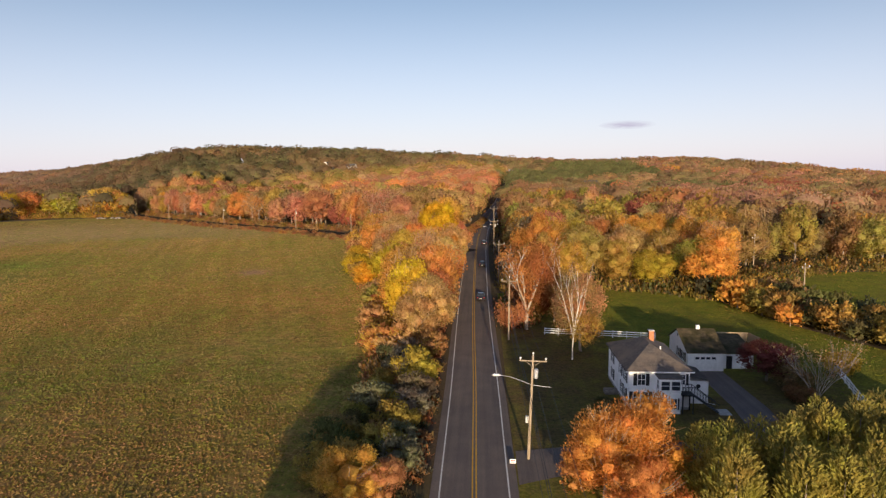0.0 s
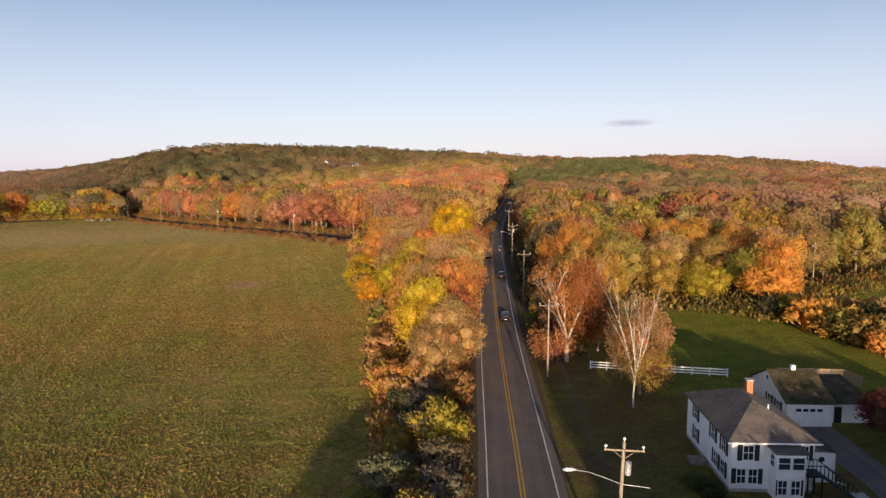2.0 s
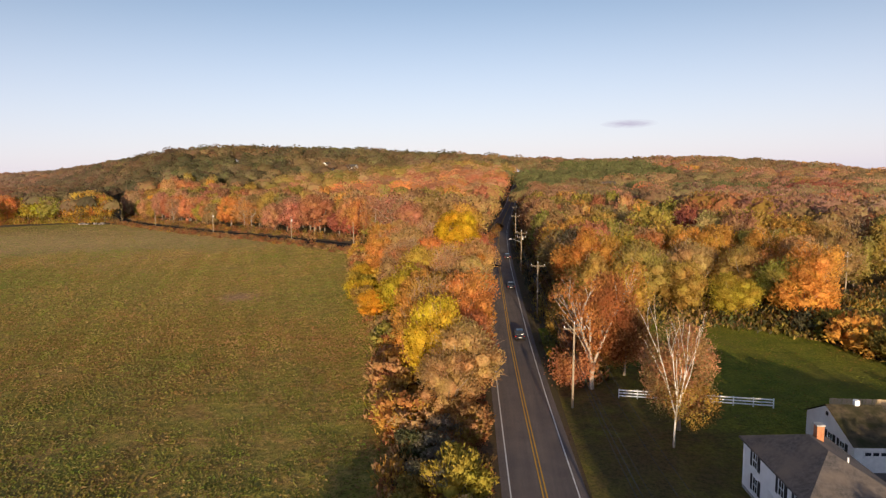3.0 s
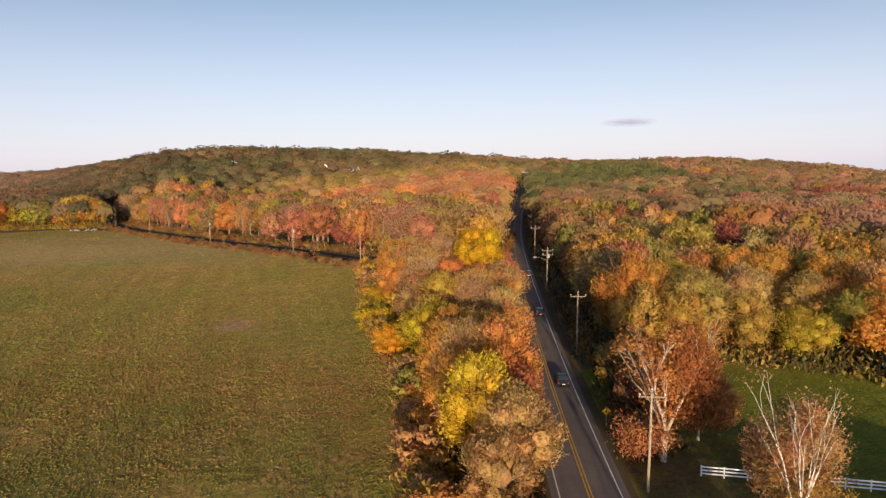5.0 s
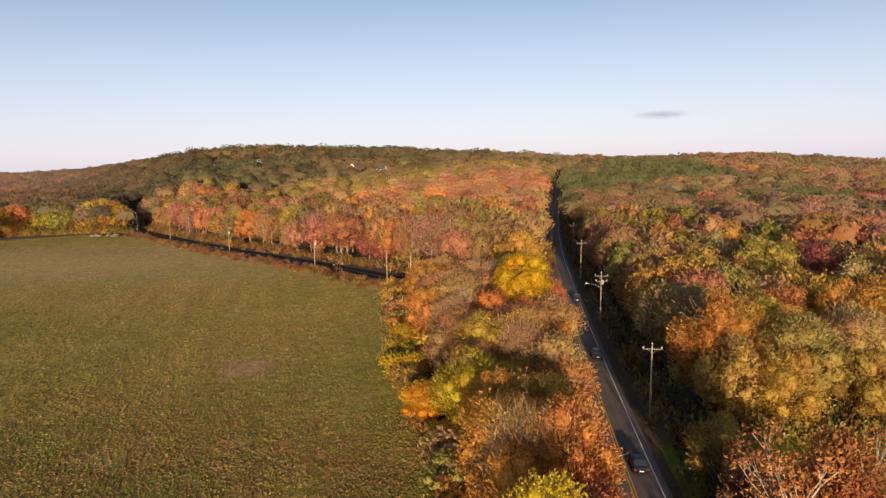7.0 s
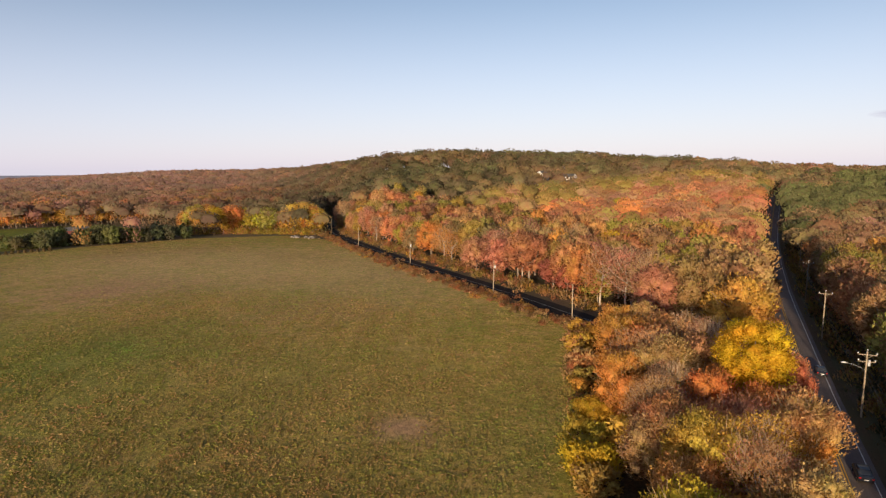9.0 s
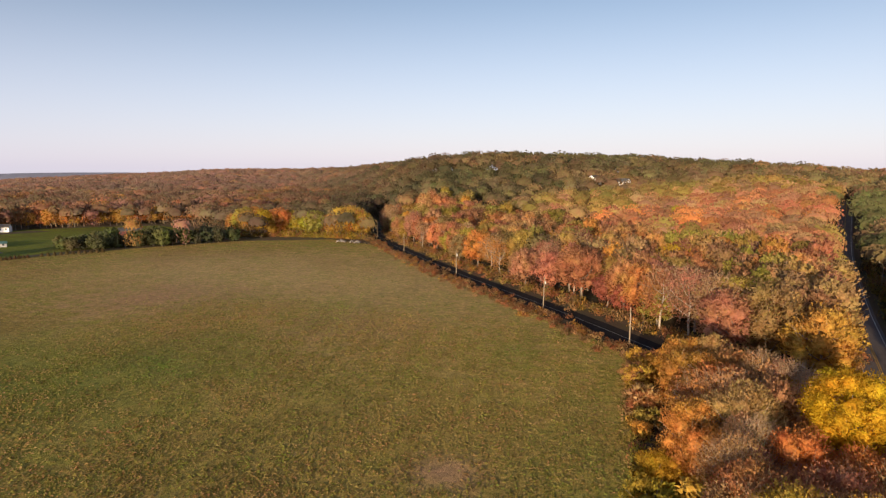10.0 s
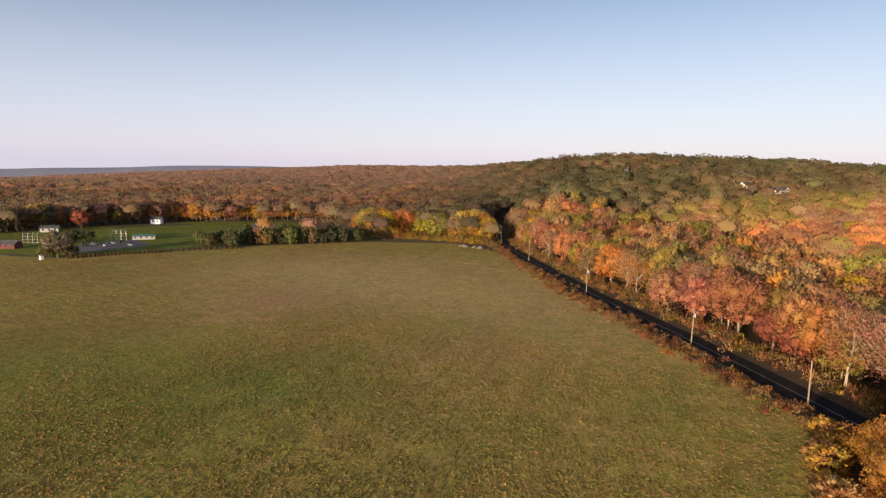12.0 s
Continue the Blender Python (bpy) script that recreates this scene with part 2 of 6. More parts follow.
def meadow_material():
    """A mown weedy hayfield: olive and brown tufts, faint mowing rows, reddish bare patches."""
    m, n, l, b = mat_base("meadow", 0.95)
    b.inputs["Specular IOR Level"].default_value = 0.1
    fine = noise_tex(n, l, 1.3, 7, 0.85)
    mid = noise_tex(n, l, 0.22, 5, 0.65)
    rows = noise_tex(n, l, 1.0, 5, 0.7, stretch=(0.12, 0.5, 1))
    col = ramp(n, l, fine, [(0.33, (0.078, 0.050, 0.017)), (0.47, (0.290, 0.188, 0.055)), (0.66, (0.64, 0.40, 0.136))])
    col = mix(n, l, ramp(n, l, mid, [(0.40, (0, 0, 0)), (0.58, (0.8, 0.8, 0.8))]), col, (0.250, 0.238, 0.044))
    big = noise_tex(n, l, 0.02, 5, 0.6)
    col = mix(n, l, ramp(n, l, big, [(0.45, (0, 0, 0)), (0.62, (0.7, 0.7, 0.7))]), col, (0.27, 0.155, 0.05))
    col = mix(n, l, 0.8, col, ramp(n, l, rows, [(0.32, (0.66, 0.72, 0.7)), (0.68, (1.28, 1.22, 1.15))]), "MULTIPLY")
    pat = noise_tex(n, l, 0.05, 5, 0.7)
    col = mix(n, l, ramp(n, l, pat, [(0.66, (0, 0, 0)), (0.74, (0.7, 0.7, 0.7))]), col, (0.40, 0.21, 0.12))
    geo = n.new("ShaderNodeNewGeometry").outputs["Position"]
    for cx, cy, rad, tone in ((-45, 58, 30.0, (0.32, 0.18, 0.065)), (-85, 62, 34.0, (0.33, 0.19, 0.07)), (-80, 190, 60.0, (0.38, 0.29, 0.072)), (-150, 290, 100.0, (0.60, 0.40, 0.17)), (-240, 280, 70.0, (0.58, 0.38, 0.17)), (-36, 172, 9.0, (0.15, 0.175, 0.03)), (-30, 152, 9.0, (0.15, 0.175, 0.03)), (-24, 133, 8.0, (0.15, 0.175, 0.03)), (-61, 170.5, 6.5, (0.44, 0.23, 0.16)), (-52, 132, 6.0, (0.15, 0.18, 0.03)), (-120, 230, 22.0, (0.36, 0.22, 0.10)), (-60, 110, 9.0, (0.14, 0.16, 0.03)), (-150, 165, 40.0, (0.17, 0.205, 0.032)), (-190, 150, 44.0, (0.17, 0.205, 0.032)), (-205, 235, 28.0, (0.42, 0.22, 0.13))):
        col = mix(n, l, near_spot(n, l, geo, mid, cx, cy, rad, 0.7 if tone[1] > tone[0] else 0.6), col, tone)
    tuft = noise_tex(n, l, 0.75, 3, 0.6)
    col = mix(n, l, 0.8, col, ramp(n, l, tuft, [(0.36, (0.80, 0.84, 0.82)), (0.64, (1.38, 1.33, 1.30))]), "MULTIPLY")
    l.new(col, b.inputs["Base Color"])
    bump(n, l, b, fine, 1.0, 0.25)
    return m


MEADOW = meadow_material()


def glass_material():
    m, n, l, b = mat_base("window_glass", 0.06)
    b.inputs["Base Color"].default_value = (0.03, 0.035, 0.045, 1)
    b.inputs["Specular IOR Level"].default_value = 0.8
    return m


GLASS = glass_material()


def siding_material():
    """White clapboards: a sharp shadow line under each board."""
    m, n, l, b = mat_base("white_clapboard", 0.6)
    tc = n.new("ShaderNodeTexCoord").outputs["Object"]
    w = n.new("ShaderNodeTexWave")
    w.wave_type, w.bands_direction, w.wave_profile = "BANDS", "Z", "SAW"
    w.inputs["Scale"].default_value = 2.6
    l.new(tc, w.inputs["Vector"])
    dirt = noise_tex(n, l, 0.9, 5, 0.65)
    l.new(ramp(n, l, dirt, [(0.3, (0.80, 0.80, 0.80)), (0.6, (0.90, 0.90, 0.90))]), b.inputs["Base Color"])
    bump(n, l, b, w.outputs["Fac"], 0.5, 0.02)
    return m


SIDING = siding_material()

# ---- helpers of this scene ----


def S(a, b, v):
    """Smooth step from a to b."""
    u = np.clip((v - a) / (b - a), 0, 1)
    return u * u * (3 - 2 * u)


# Skyline of the hills: degrees of azimuth, height of the tree tops along the crest in metres.
SKY_AZ = [-180, -95, -72, -65, -59, -52, -47, -42, -38, -34, -30, -27, -23.7, -21, -17, -12.5, -9.9, -7, -2.4, 2, 5, 10, 14.4, 19, 23, 27, 31, 40, 60, 180]
SKY_TOP = [-10, -10, -6, 8, 18, 30, 40, 41, 43, 48, 55, 58.5, 61, 61.5, 60.5, 59, 57, 54.5, 51, 48, 45.5, 43.5, 43.5, 43.5, 40, 34, 27, 20, 12, 10]


def crest_at(x, y):
    """Distance and azimuth from the house's field, and how far off the crest lies that way."""
    r, az = np.hypot(x, y - 40), np.degrees(np.arctan2(x, y - 40))
    return r, az, 1900 - 1170 * S(-42, -27, az)


def height(x, y):
    """Height of the ground."""
    x, y = np.asarray(x, float), np.asarray(y, float)
    g = 4.9 * S(95, 265, y) * (1 - 0.7 * S(40, 230, -x))
    r, az, crest = crest_at(x, y)
    top = np.interp(az, SKY_AZ, SKY_TOP) - 18
    return g + (top - g) * S(0.5, 1.0, r / crest) * np.where(y > -200, 1, 0.2) - 25 * S(1.05, 1.5, r / crest)


def h1(x, y):
    return float(height(x, y))


ROAD_Y = [-160, 0, 60, 85, 113, 140, 175, 206, 235, 266, 300, 354, 437, 511, 640, 800]
ROAD_X = [4.6, 2.2, 1.25, 0.95, 0.35, -0.1, -0.3, -0.35, 0.1, 0.9, 2.2, 5.3, 11.0, 17.5, 30.0, 50.0]


def road_x(y):
    """Middle of the main road."""
    return float(np.interp(y, ROAD_Y, ROAD_X))


def mesh_from(name, verts, faces, material, smooth=False):
    me = bpy.data.meshes.new(name)
    me.from_pydata([tuple(v) for v in verts], [], [tuple(f) for f in faces])
    me.materials.append(material)
    if smooth:
        me.polygons.foreach_set("use_smooth", [True] * len(me.polygons))
    me.update()
    return me


def soup(name, verts, size, material, tint=None, normals=None):
    """A mesh of loose triangles (size 3) or quads (size 4) from an array of corners."""
    v = np.asarray(verts, np.float32).reshape(-1, 3)
    k = len(v) // size
    me = bpy.data.meshes.new(name)
    me.vertices.add(len(v))
    me.vertices.foreach_set("co", v.ravel())
    me.loops.add(len(v))
    me.loops.foreach_set("vertex_index", np.arange(len(v), dtype=np.int32))
    me.polygons.add(k)
    me.polygons.foreach_set("loop_start", np.arange(0, len(v), size, dtype=np.int32))
    me.materials.append(material)
    if tint is not None:
        a = me.attributes.new("tint", "FLOAT_COLOR", "POINT")
        a.data.foreach_set("color", np.c_[np.repeat(tint, size, 0), np.ones(len(v))].astype(np.float32).ravel())
    me.update()
    if normals is not None:
        me.polygons.foreach_set("use_smooth", np.ones(k, bool))
        me.normals_split_custom_set_from_vertices(normals if len(normals) == len(v) else np.repeat(normals, size, 0))
    return me


def box(bm, x0, x1, y0, y1, z0, z1, m=None):
    r = bmesh.ops.create_cube(bm, size=1)
    t = Matrix.Translation(((x0 + x1) / 2, (y0 + y1) / 2, (z0 + z1) / 2)) @ Matrix.Diagonal((x1 - x0, y1 - y0, z1 - z0, 1))
    bmesh.ops.transform(bm, matrix=(m @ t) if m else t, verts=r["verts"])
    return r["verts"]


def tube(bm, pts, radii, sides=7):
    """A tapered tube along points, with closed ends."""
    rings = []
    for k, p in enumerate(pts):
        a = Vector(pts[min(k + 1, len(pts) - 1)]) - Vector(pts[max(k - 1, 0)])
        a.normalize()
        u = a.orthogonal().normalized()
        if abs(a.z) > 0.4:
            u = Vector((1, 0, 0)) - a * a.x
            u.normalize()
        w = a.cross(u)
        rings.append([bm.verts.new(Vector(p) + (u * math.cos(q) + w * math.sin(q)) * radii[k]) for q in (2 * math.pi * j / sides for j in range(sides))])
    for r0, r1 in zip(rings, rings[1:]):
        for j in range(sides):
            bm.faces.new((r0[j], r0[(j + 1) % sides], r1[(j + 1) % sides], r1[j]))
    bm.faces.new(rings[0][::-1])
    bm.faces.new(rings[-1])


def bm_mesh(name, bm, material, smooth=False):
    bmesh.ops.recalc_face_normals(bm, faces=bm.faces)
    me = bpy.data.meshes.new(name)
    bm.to_mesh(me)
    bm.free()
    for m in material if isinstance(material, (list, tuple)) else [material]:
        me.materials.append(m)
    if smooth:
        me.polygons.foreach_set("use_smooth", [True] * len(me.polygons))
    return me


def part(name, data, material=None, parent=None, label=""):
    """Links a bmesh or mesh as one object under a thing or a part."""
    me = bm_mesh(name, data, material) if isinstance(data, bmesh.types.BMesh) else data
    ob = new(name, me)
    ob.parent = parent
    return tagged(ob, label)


def boxes(*spans, m=None, bevel=0.0):
    bm = bmesh.new()
    for s in spans:
        box(bm, *s, m=m)
    if bevel:
        bmesh.ops.bevel(bm, geom=list(bm.edges), offset=bevel, segments=1, affect="EDGES")
    return bm


def thing(name, label, category, group="", kind="", at=None):
    ob = new(name)
    ob.empty_display_size = 0.2
    if at is not None:
        ob.matrix_basis = at
    return tagged(ob, label, category, group, kind)


def strip(name, mids, left, right, lift, material, cols=2):
    """A band of ground along a line of (x, y), with offsets to its left and right."""
    verts, faces = [], []
    n = len(mids)
    for k, (x, y) in enumerate(mids):
        x0, y0 = mids[max(k - 1, 0)]
        x1, y1 = mids[min(k + 1, n - 1)]
        d = math.hypot(x1 - x0, y1 - y0)
        nx, ny = (y1 - y0) / d, -(x1 - x0) / d
        for c in range(cols):
            o = left + (right - left) * c / (cols - 1)
            px, py = x + nx * o, y + ny * o
            verts.append((px, py, h1(px, py) + lift))
    for k in range(n - 1):
        for c in range(cols - 1):
            i = k * cols + c
            faces.append((i, i + 1, i + cols + 1, i + cols))
    return mesh_from(name, verts, faces, material)


def inside(poly, x, y):
    """Which points of two arrays lie within a polygon."""
    x, y = np.asarray(x, float), np.asarray(y, float)
    r = np.zeros(x.shape, bool)
    for (ax, ay), (bx, by) in zip(poly, poly[1:] + poly[:1]):
        if ay != by:
            r ^= ((ay > y) != (by > y)) & (x < (bx - ax) * (y - ay) / (by - ay) + ax)
    return r


def draped(name, poly, step, lift, material):
    """A sheet over the ground within a polygon; edge corners are drawn to the outline."""
    bm = bmesh.new()
    vs = [bm.verts.new((x, y, 0)) for x, y in poly]
    bm.faces.new(vs)
    xs, ys = [p[0] for p in poly], [p[1] for p in poly]
    for axis, lo, hi in (((1, 0, 0), min(xs), max(xs)), ((0, 1, 0), min(ys), max(ys))):
        q = lo + step
        while q < hi:
            bmesh.ops.bisect_plane(bm, geom=bm.verts[:] + bm.edges[:] + bm.faces[:], plane_co=[q * a for a in axis], plane_no=axis)
            q += step
    for v in bm.verts:
        v.co.z = h1(v.co.x, v.co.y) + lift
    bmesh.ops.triangulate(bm, faces=bm.faces[:])
    return bm_mesh(name, bm, material, True)

# ---- ground, roads, fields ----


def build_ground():
    a = np.sinh(np.linspace(-1, 1, 191) * 5.2) / np.sinh(5.2)
    xs, ys = a * 4600 - 40, a * 4600 + 170
    gx, gy = np.meshgrid(xs, ys)
    v = np.stack([gx, gy, height(gx, gy)], -1).reshape(-1, 3)
    n = len(xs)
    i = (np.arange(n - 1)[:, None] * n + np.arange(n - 1)[None]).ravel()
    me = mesh_from("ground", v, np.stack([i, i + 1, i + n + 1, i + n], 1).tolist(), SOIL, True)
    tagged(new("ground", me), "brown leaf-littered woodland ground rising to low hills", "ground", kind="structure")


build_ground()

ROAD_LINE = [(road_x(y), y) for y in [-160 + 8 * k for k in range(100)]]
tagged(new("road", strip("road", ROAD_LINE, -4.0, 4.0, 0.10, ASPHALT, 5)), "worn grey asphalt two-lane country road", "road", kind="structure")
tagged(new("road_verge", strip("road_verge", ROAD_LINE, -6.2, 5.6, 0.06, VERGE, 5)), "dry leaf-strewn grass verge beside the road", "verge", kind="structure")
LINES = thing("road_markings", "painted yellow and white lines on the road", "road markings", kind="structure")
for a, b, m, nm in ((-0.24, -0.11, YELLOW, "yellow_line"), (0.11, 0.24, YELLOW, "yellow_line"), (-3.22, -3.08, LINE, "edge_line"), (3.08, 3.22, LINE, "edge_line")):
    part(nm, strip(nm, ROAD_LINE, a, b, 0.112, m), parent=LINES)

# The side road that leaves to the north-west along the field.
WAY = [(-2, 203.5), (-41.5, 238), (-52, 247), (-78, 270), (-128.5, 314), (-187, 371), (-234, 417), (-262, 450), (-290, 500), (-312, 560)]
SIDE = []
for (xa, ya), (xb, yb) in zip(WAY, WAY[1:]):
    k = max(1, int(math.hypot(xb - xa, yb - ya) / 6))
    SIDE += [(xa + (xb - xa) * i / k, ya + (yb - ya) * i / k) for i in range(k)]
tagged(new("side_road", strip("side_road", SIDE, -3.8, 3.8, 0.13, ASPHALT_NEW, 3)), "fresh black asphalt side road along the field", "road", kind="structure")
tagged(new("side_verge", strip("side_verge", SIDE, -7.5, 7.5, 0.085, VERGE, 3)), "dry orange-brown verge of the side road", "verge", kind="structure")
SLINES = thing("side_road_markings", "pale lines painted on the side road", "road markings", kind="structure")
for a, b in ((-0.16, -0.05), (0.05, 0.16)):
    part("centre_line", strip("centre_line", SIDE[1:], a, b, 0.142, WORNLINE), parent=SLINES)

BELT_W = [(-12.4, 40), (-12.4, 56), (-13.2, 83), (-14.3, 98), (-18.2, 109.5), (-19.7, 120), (-22.6, 138), (-28, 154), (-36.5, 181.5), (-40.5, 200), (-43.5, 215), (-45, 228)]
FIELD = BELT_W + [(-50, 235), (-58, 242.5), (-79, 262), (-129, 306), (-183, 357.5), (-212, 385), (-235, 395), (-259, 400), (-301, 367), (-321, 326), (-340, 273), (-349, 225), (-378, 207), (-520, 180), (-520, -130), (-9.5, -130)]
tagged(new("meadow", draped("meadow", FIELD, 12.0, 0.07, MEADOW)), "mown hayfield of brown and olive weeds", "field", kind="structure")
LAWN_POLY = [(5.2, 60), (5.2, 146), (16, 150), (34, 150), (45, 147), (52, 139), (58, 121), (66, 104), (84, 88), (84, 60), (84, -130), (8.6, -130), (6.2, 0)]
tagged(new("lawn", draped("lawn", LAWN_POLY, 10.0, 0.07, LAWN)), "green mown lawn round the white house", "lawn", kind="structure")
EAST_POLY = [(70, 112), (63, 135), (64, 152), (72, 164), (88, 170), (150, 173), (190, 150), (180, 90), (90, 92)]
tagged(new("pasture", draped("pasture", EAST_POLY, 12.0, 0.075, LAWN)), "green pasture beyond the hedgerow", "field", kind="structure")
tagged(new("driveway", draped("driveway", [(5.4, 67.0), (12, 68.5), (28, 70.5), (31.5, 73), (32.3, 80), (32.3, 93.9), (36.2, 93.9), (36.4, 80), (35.4, 70), (31, 66.5), (14, 64), (5.4, 60)], 9.0, 0.10, ASPHALT)), "grey asphalt driveway to the garage", "driveway", kind="structure")

# ---- trees ----
RNG = np.random.default_rng(7)


def unit(v):
    return v / np.maximum(np.linalg.norm(v, axis=-1, keepdims=True), 1e-9)


def leaf_quads(c, normal, size, rng, aspect=0.75):
    """Corners of quads at centres c, facing normal."""
    n = unit(normal)
    t = unit(np.cross(n, unit(rng.normal(size=n.shape))))
    b = np.cross(n, t)
    s = size[:, None]
    t, b = t * s * 0.5, b * s * 0.5 * aspect
    return np.stack([c - t, c - b * 0.9 + t * 0.1, c + t, c + b], 1)


def sprays(c, along, face, length, width, rng):
    """Corners of narrow leafy sprays at centres c, reaching along a direction and turned towards face."""
    t = unit(along)
    w = unit(np.cross(face + rng.normal(size=t.shape) * 0.25, t))
    n = np.cross(t, w)
    w = w * np.where((n * face).sum(1) < 0, -1.0, 1.0)[:, None]
    L, W = length[:, None] * 0.5, width[:, None] * 0.5
    k = rng.uniform(0.3, 1.0, (len(c), 1))
    return np.stack([c - t * L, c + t * L * k - w * W, c + t * L + w * W * (1.35 - k)], 1)


def ico(fine):
    """Corners of a unit icosphere's triangles."""
    bm = bmesh.new()
    bmesh.ops.create_icosphere(bm, subdivisions=fine, radius=1.0)
    t = np.array([[tuple(v.co) for v in f.verts] for f in bm.faces])
    bm.free()
    return t


ICO = {k: ico(k) for k in (1, 2)}


def inner_masses(bc, size, rng, fine, fill=0.50):
    """The leafy inside of each bough: lumpy triangles without those buried in another bough, and their corner normals."""
    t = ICO[fine]
    wob = 1 + 0.16 * np.sin(t @ rng.normal(size=(3, 3)) * 2.6 + rng.uniform(0, 6, 3)).sum(-1, keepdims=True) / 1.5
    p = bc[:, None, None] + t[None] * wob[None] * (size * fill)[:, None, None, None]
    n = np.broadcast_to(t[None], p.shape)
    mid = p.mean(2)
    deep = np.linalg.norm(mid[:, :, None] - bc[None, None], axis=-1) < size * fill * 0.85
    deep[np.arange(len(bc)), :, np.arange(len(bc))] = False
    keep = ~deep.any(-1)
    return p[keep], n[keep]


def crown(name, seed, rx, rz, zc, n, leaf, boughs=15, brush=0.7, loose=0.65, wide=(0.4, 0.75), lump=(0.30, 0.52), fine=1):
    """A crown of leafy sprays on the outer parts of many boughs, thick inside."""
    rng = np.random.default_rng(seed)
    bd = unit(rng.normal(size=(boughs, 3)) + (0, 0, 0.15))
    size = rng.uniform(*lump, boughs)
    bc = bd * (1.0 - size * rng.uniform(0.85, 1.15, boughs))[:, None]
    size[0], bc[0] = 0.62, (0, 0, -0.05)
    w = rng.choice(boughs, n * 2, p=size ** 2 / (size ** 2).sum())
    d = unit(rng.normal(size=(n * 2, 3)))
    p = bc[w] + d * (size[w] * rng.uniform(0.42, 1.34, n * 2) ** 0.7)[:, None]
    k = np.linalg.norm(p, axis=1)
    keep = (k > 0.5) & (p[:, 2] > -0.98)
    p, d, w = p[keep][:n], d[keep][:n], w[keep][:n]
    out = unit(p)
    r = unit(rng.normal(size=p.shape))
    face = unit(d * 0.45 + out * 0.25 + r * loose + (0, -0.3, 0.08))
    along = out * brush + r * 0.75 + (0, 0, brush)
    ln = leaf * rng.uniform(0.6, 1.4, len(p))
    q = sprays(p * (rx, rx, rz) + (0, 0, zc), along, face, ln, ln * rng.uniform(*wide, len(p)), rng)
    face = np.repeat(face, 3, 0)
    if fine:
        c, cn = inner_masses(bc, size, rng, fine)
        q = np.concatenate([q, c * (rx, rx, rz) + (0, 0, zc)])
        face = np.concatenate([face, unit(cn.reshape(-1, 3) * 0.6 + unit(c.reshape(-1, 3)) * 0.3 + (0, -0.3, 0.08))])
    return soup(name, q, 3, LEAF, normals=face)


def trunk(name, seed, h, r, zc, rx, rz, limbs, material, sides=6, twigs=0, fine=0):
    """A tapered, slightly bent trunk with limbs reaching into the crown."""
    rng = random.Random(seed)
    bm = bmesh.new()
    bend = Vector((rng.uniform(-0.04, 0.04), rng.uniform(-0.04, 0.04), 1))
    top = zc + rz * 0.35
    line = [Vector((0, 0, -0.4)), Vector((0, 0, 0.3)), bend * (top * 0.33), bend * (top * 0.66) + Vector((rng.uniform(-.3, .3), rng.uniform(-.3, .3), 0)), bend * top]
    tube(bm, line, [r * 1.35, r, r * 0.8, r * 0.5, r * 0.12], sides)
    for k in range(limbs):
        a = 2 * math.pi * (k + rng.uniform(-0.3, 0.3)) / max(limbs, 1) * 1.6
        z0 = top * rng.uniform(0.28, 0.75)
        i = max(k2 for k2 in range(len(line) - 1) if line[k2].z <= z0)
        base = line[i].lerp(line[i + 1], (z0 - line[i].z) / (line[i + 1].z - line[i].z))
        out = rx * rng.uniform(0.55, 0.9)
        tip = Vector((math.cos(a) * out, math.sin(a) * out, min(z0 + out * rng.uniform(0.6, 1.3), zc + rz * 0.8)))
        midp = base.lerp(tip, 0.5) + Vector((0, 0, -out * 0.12))
        tube(bm, [base, midp, tip], [r * 0.42, r * 0.25, r * 0.06], 5)
        for _ in range(twigs):
            f = rng.uniform(0.35, 0.95)
            b0 = midp.lerp(tip, (f - 0.3) / 0.7)
            t2 = b0 + Vector((rng.uniform(-1, 1), rng.uniform(-1, 1), rng.uniform(0.3, 1.3))).normalized() * rx * rng.uniform(0.25, 0.5)
            b1 = b0.lerp(t2, 0.5) + Vector((rng.uniform(-.1, .1), rng.uniform(-.1, .1), 0))
            tube(bm, [b0, b1, t2], [r * 0.14, r * 0.09, r * 0.025], 3)
    g = np.random.default_rng(seed)
    d = unit(g.normal(size=(fine, 3)) + (0, 0, 0.7))
    for k in range(fine):
        o = Vector(d[k] * (rx, rx, rz) * g.uniform(0.35, 0.85)) + Vector((0, 0, zc))
        t = Vector(d[k] * (0.6, 0.6, 0.6)) + Vector(g.normal(size=3) * 0.35) + Vector((0, 0, 0.55))
        t = t.normalized() * rx * g.uniform(0.2, 0.5)
        s = t.cross(Vector(g.normal(size=3))).normalized() * g.uniform(0.012, 0.03)
        bm.faces.new([bm.verts.new(o - s), bm.verts.new(o + s), bm.verts.new(o + t)]).material_index = 1
    return bm_mesh(name, bm, [material, TWIG], True)


# kind: radius, half height, middle height, trunk radius, limbs
SHAPES = {"broad": (4.6, 5.4, 6.9, 0.24, 6), "tall": (3.8, 6.3, 7.8, 0.22, 6), "round": (5.3, 5.6, 7.4, 0.28, 7), "spread": (5.0, 4.6, 5.6, 0.22, 8), "shrub": (2.4, 1.9, 1.9, 0.08, 5), "dome": (4.9, 5.4, 11.6, 0.30, 8), "bare": (4.2, 6.0, 7.8, 0.20, 9)}
NAMES = {"broad": "maple_tree", "tall": "ash_tree", "round": "oak_tree", "spread": "cherry_tree", "shrub": "shrub", "dome": "maple_tree", "bare": "half_bare_tree"}
PROTO = {}


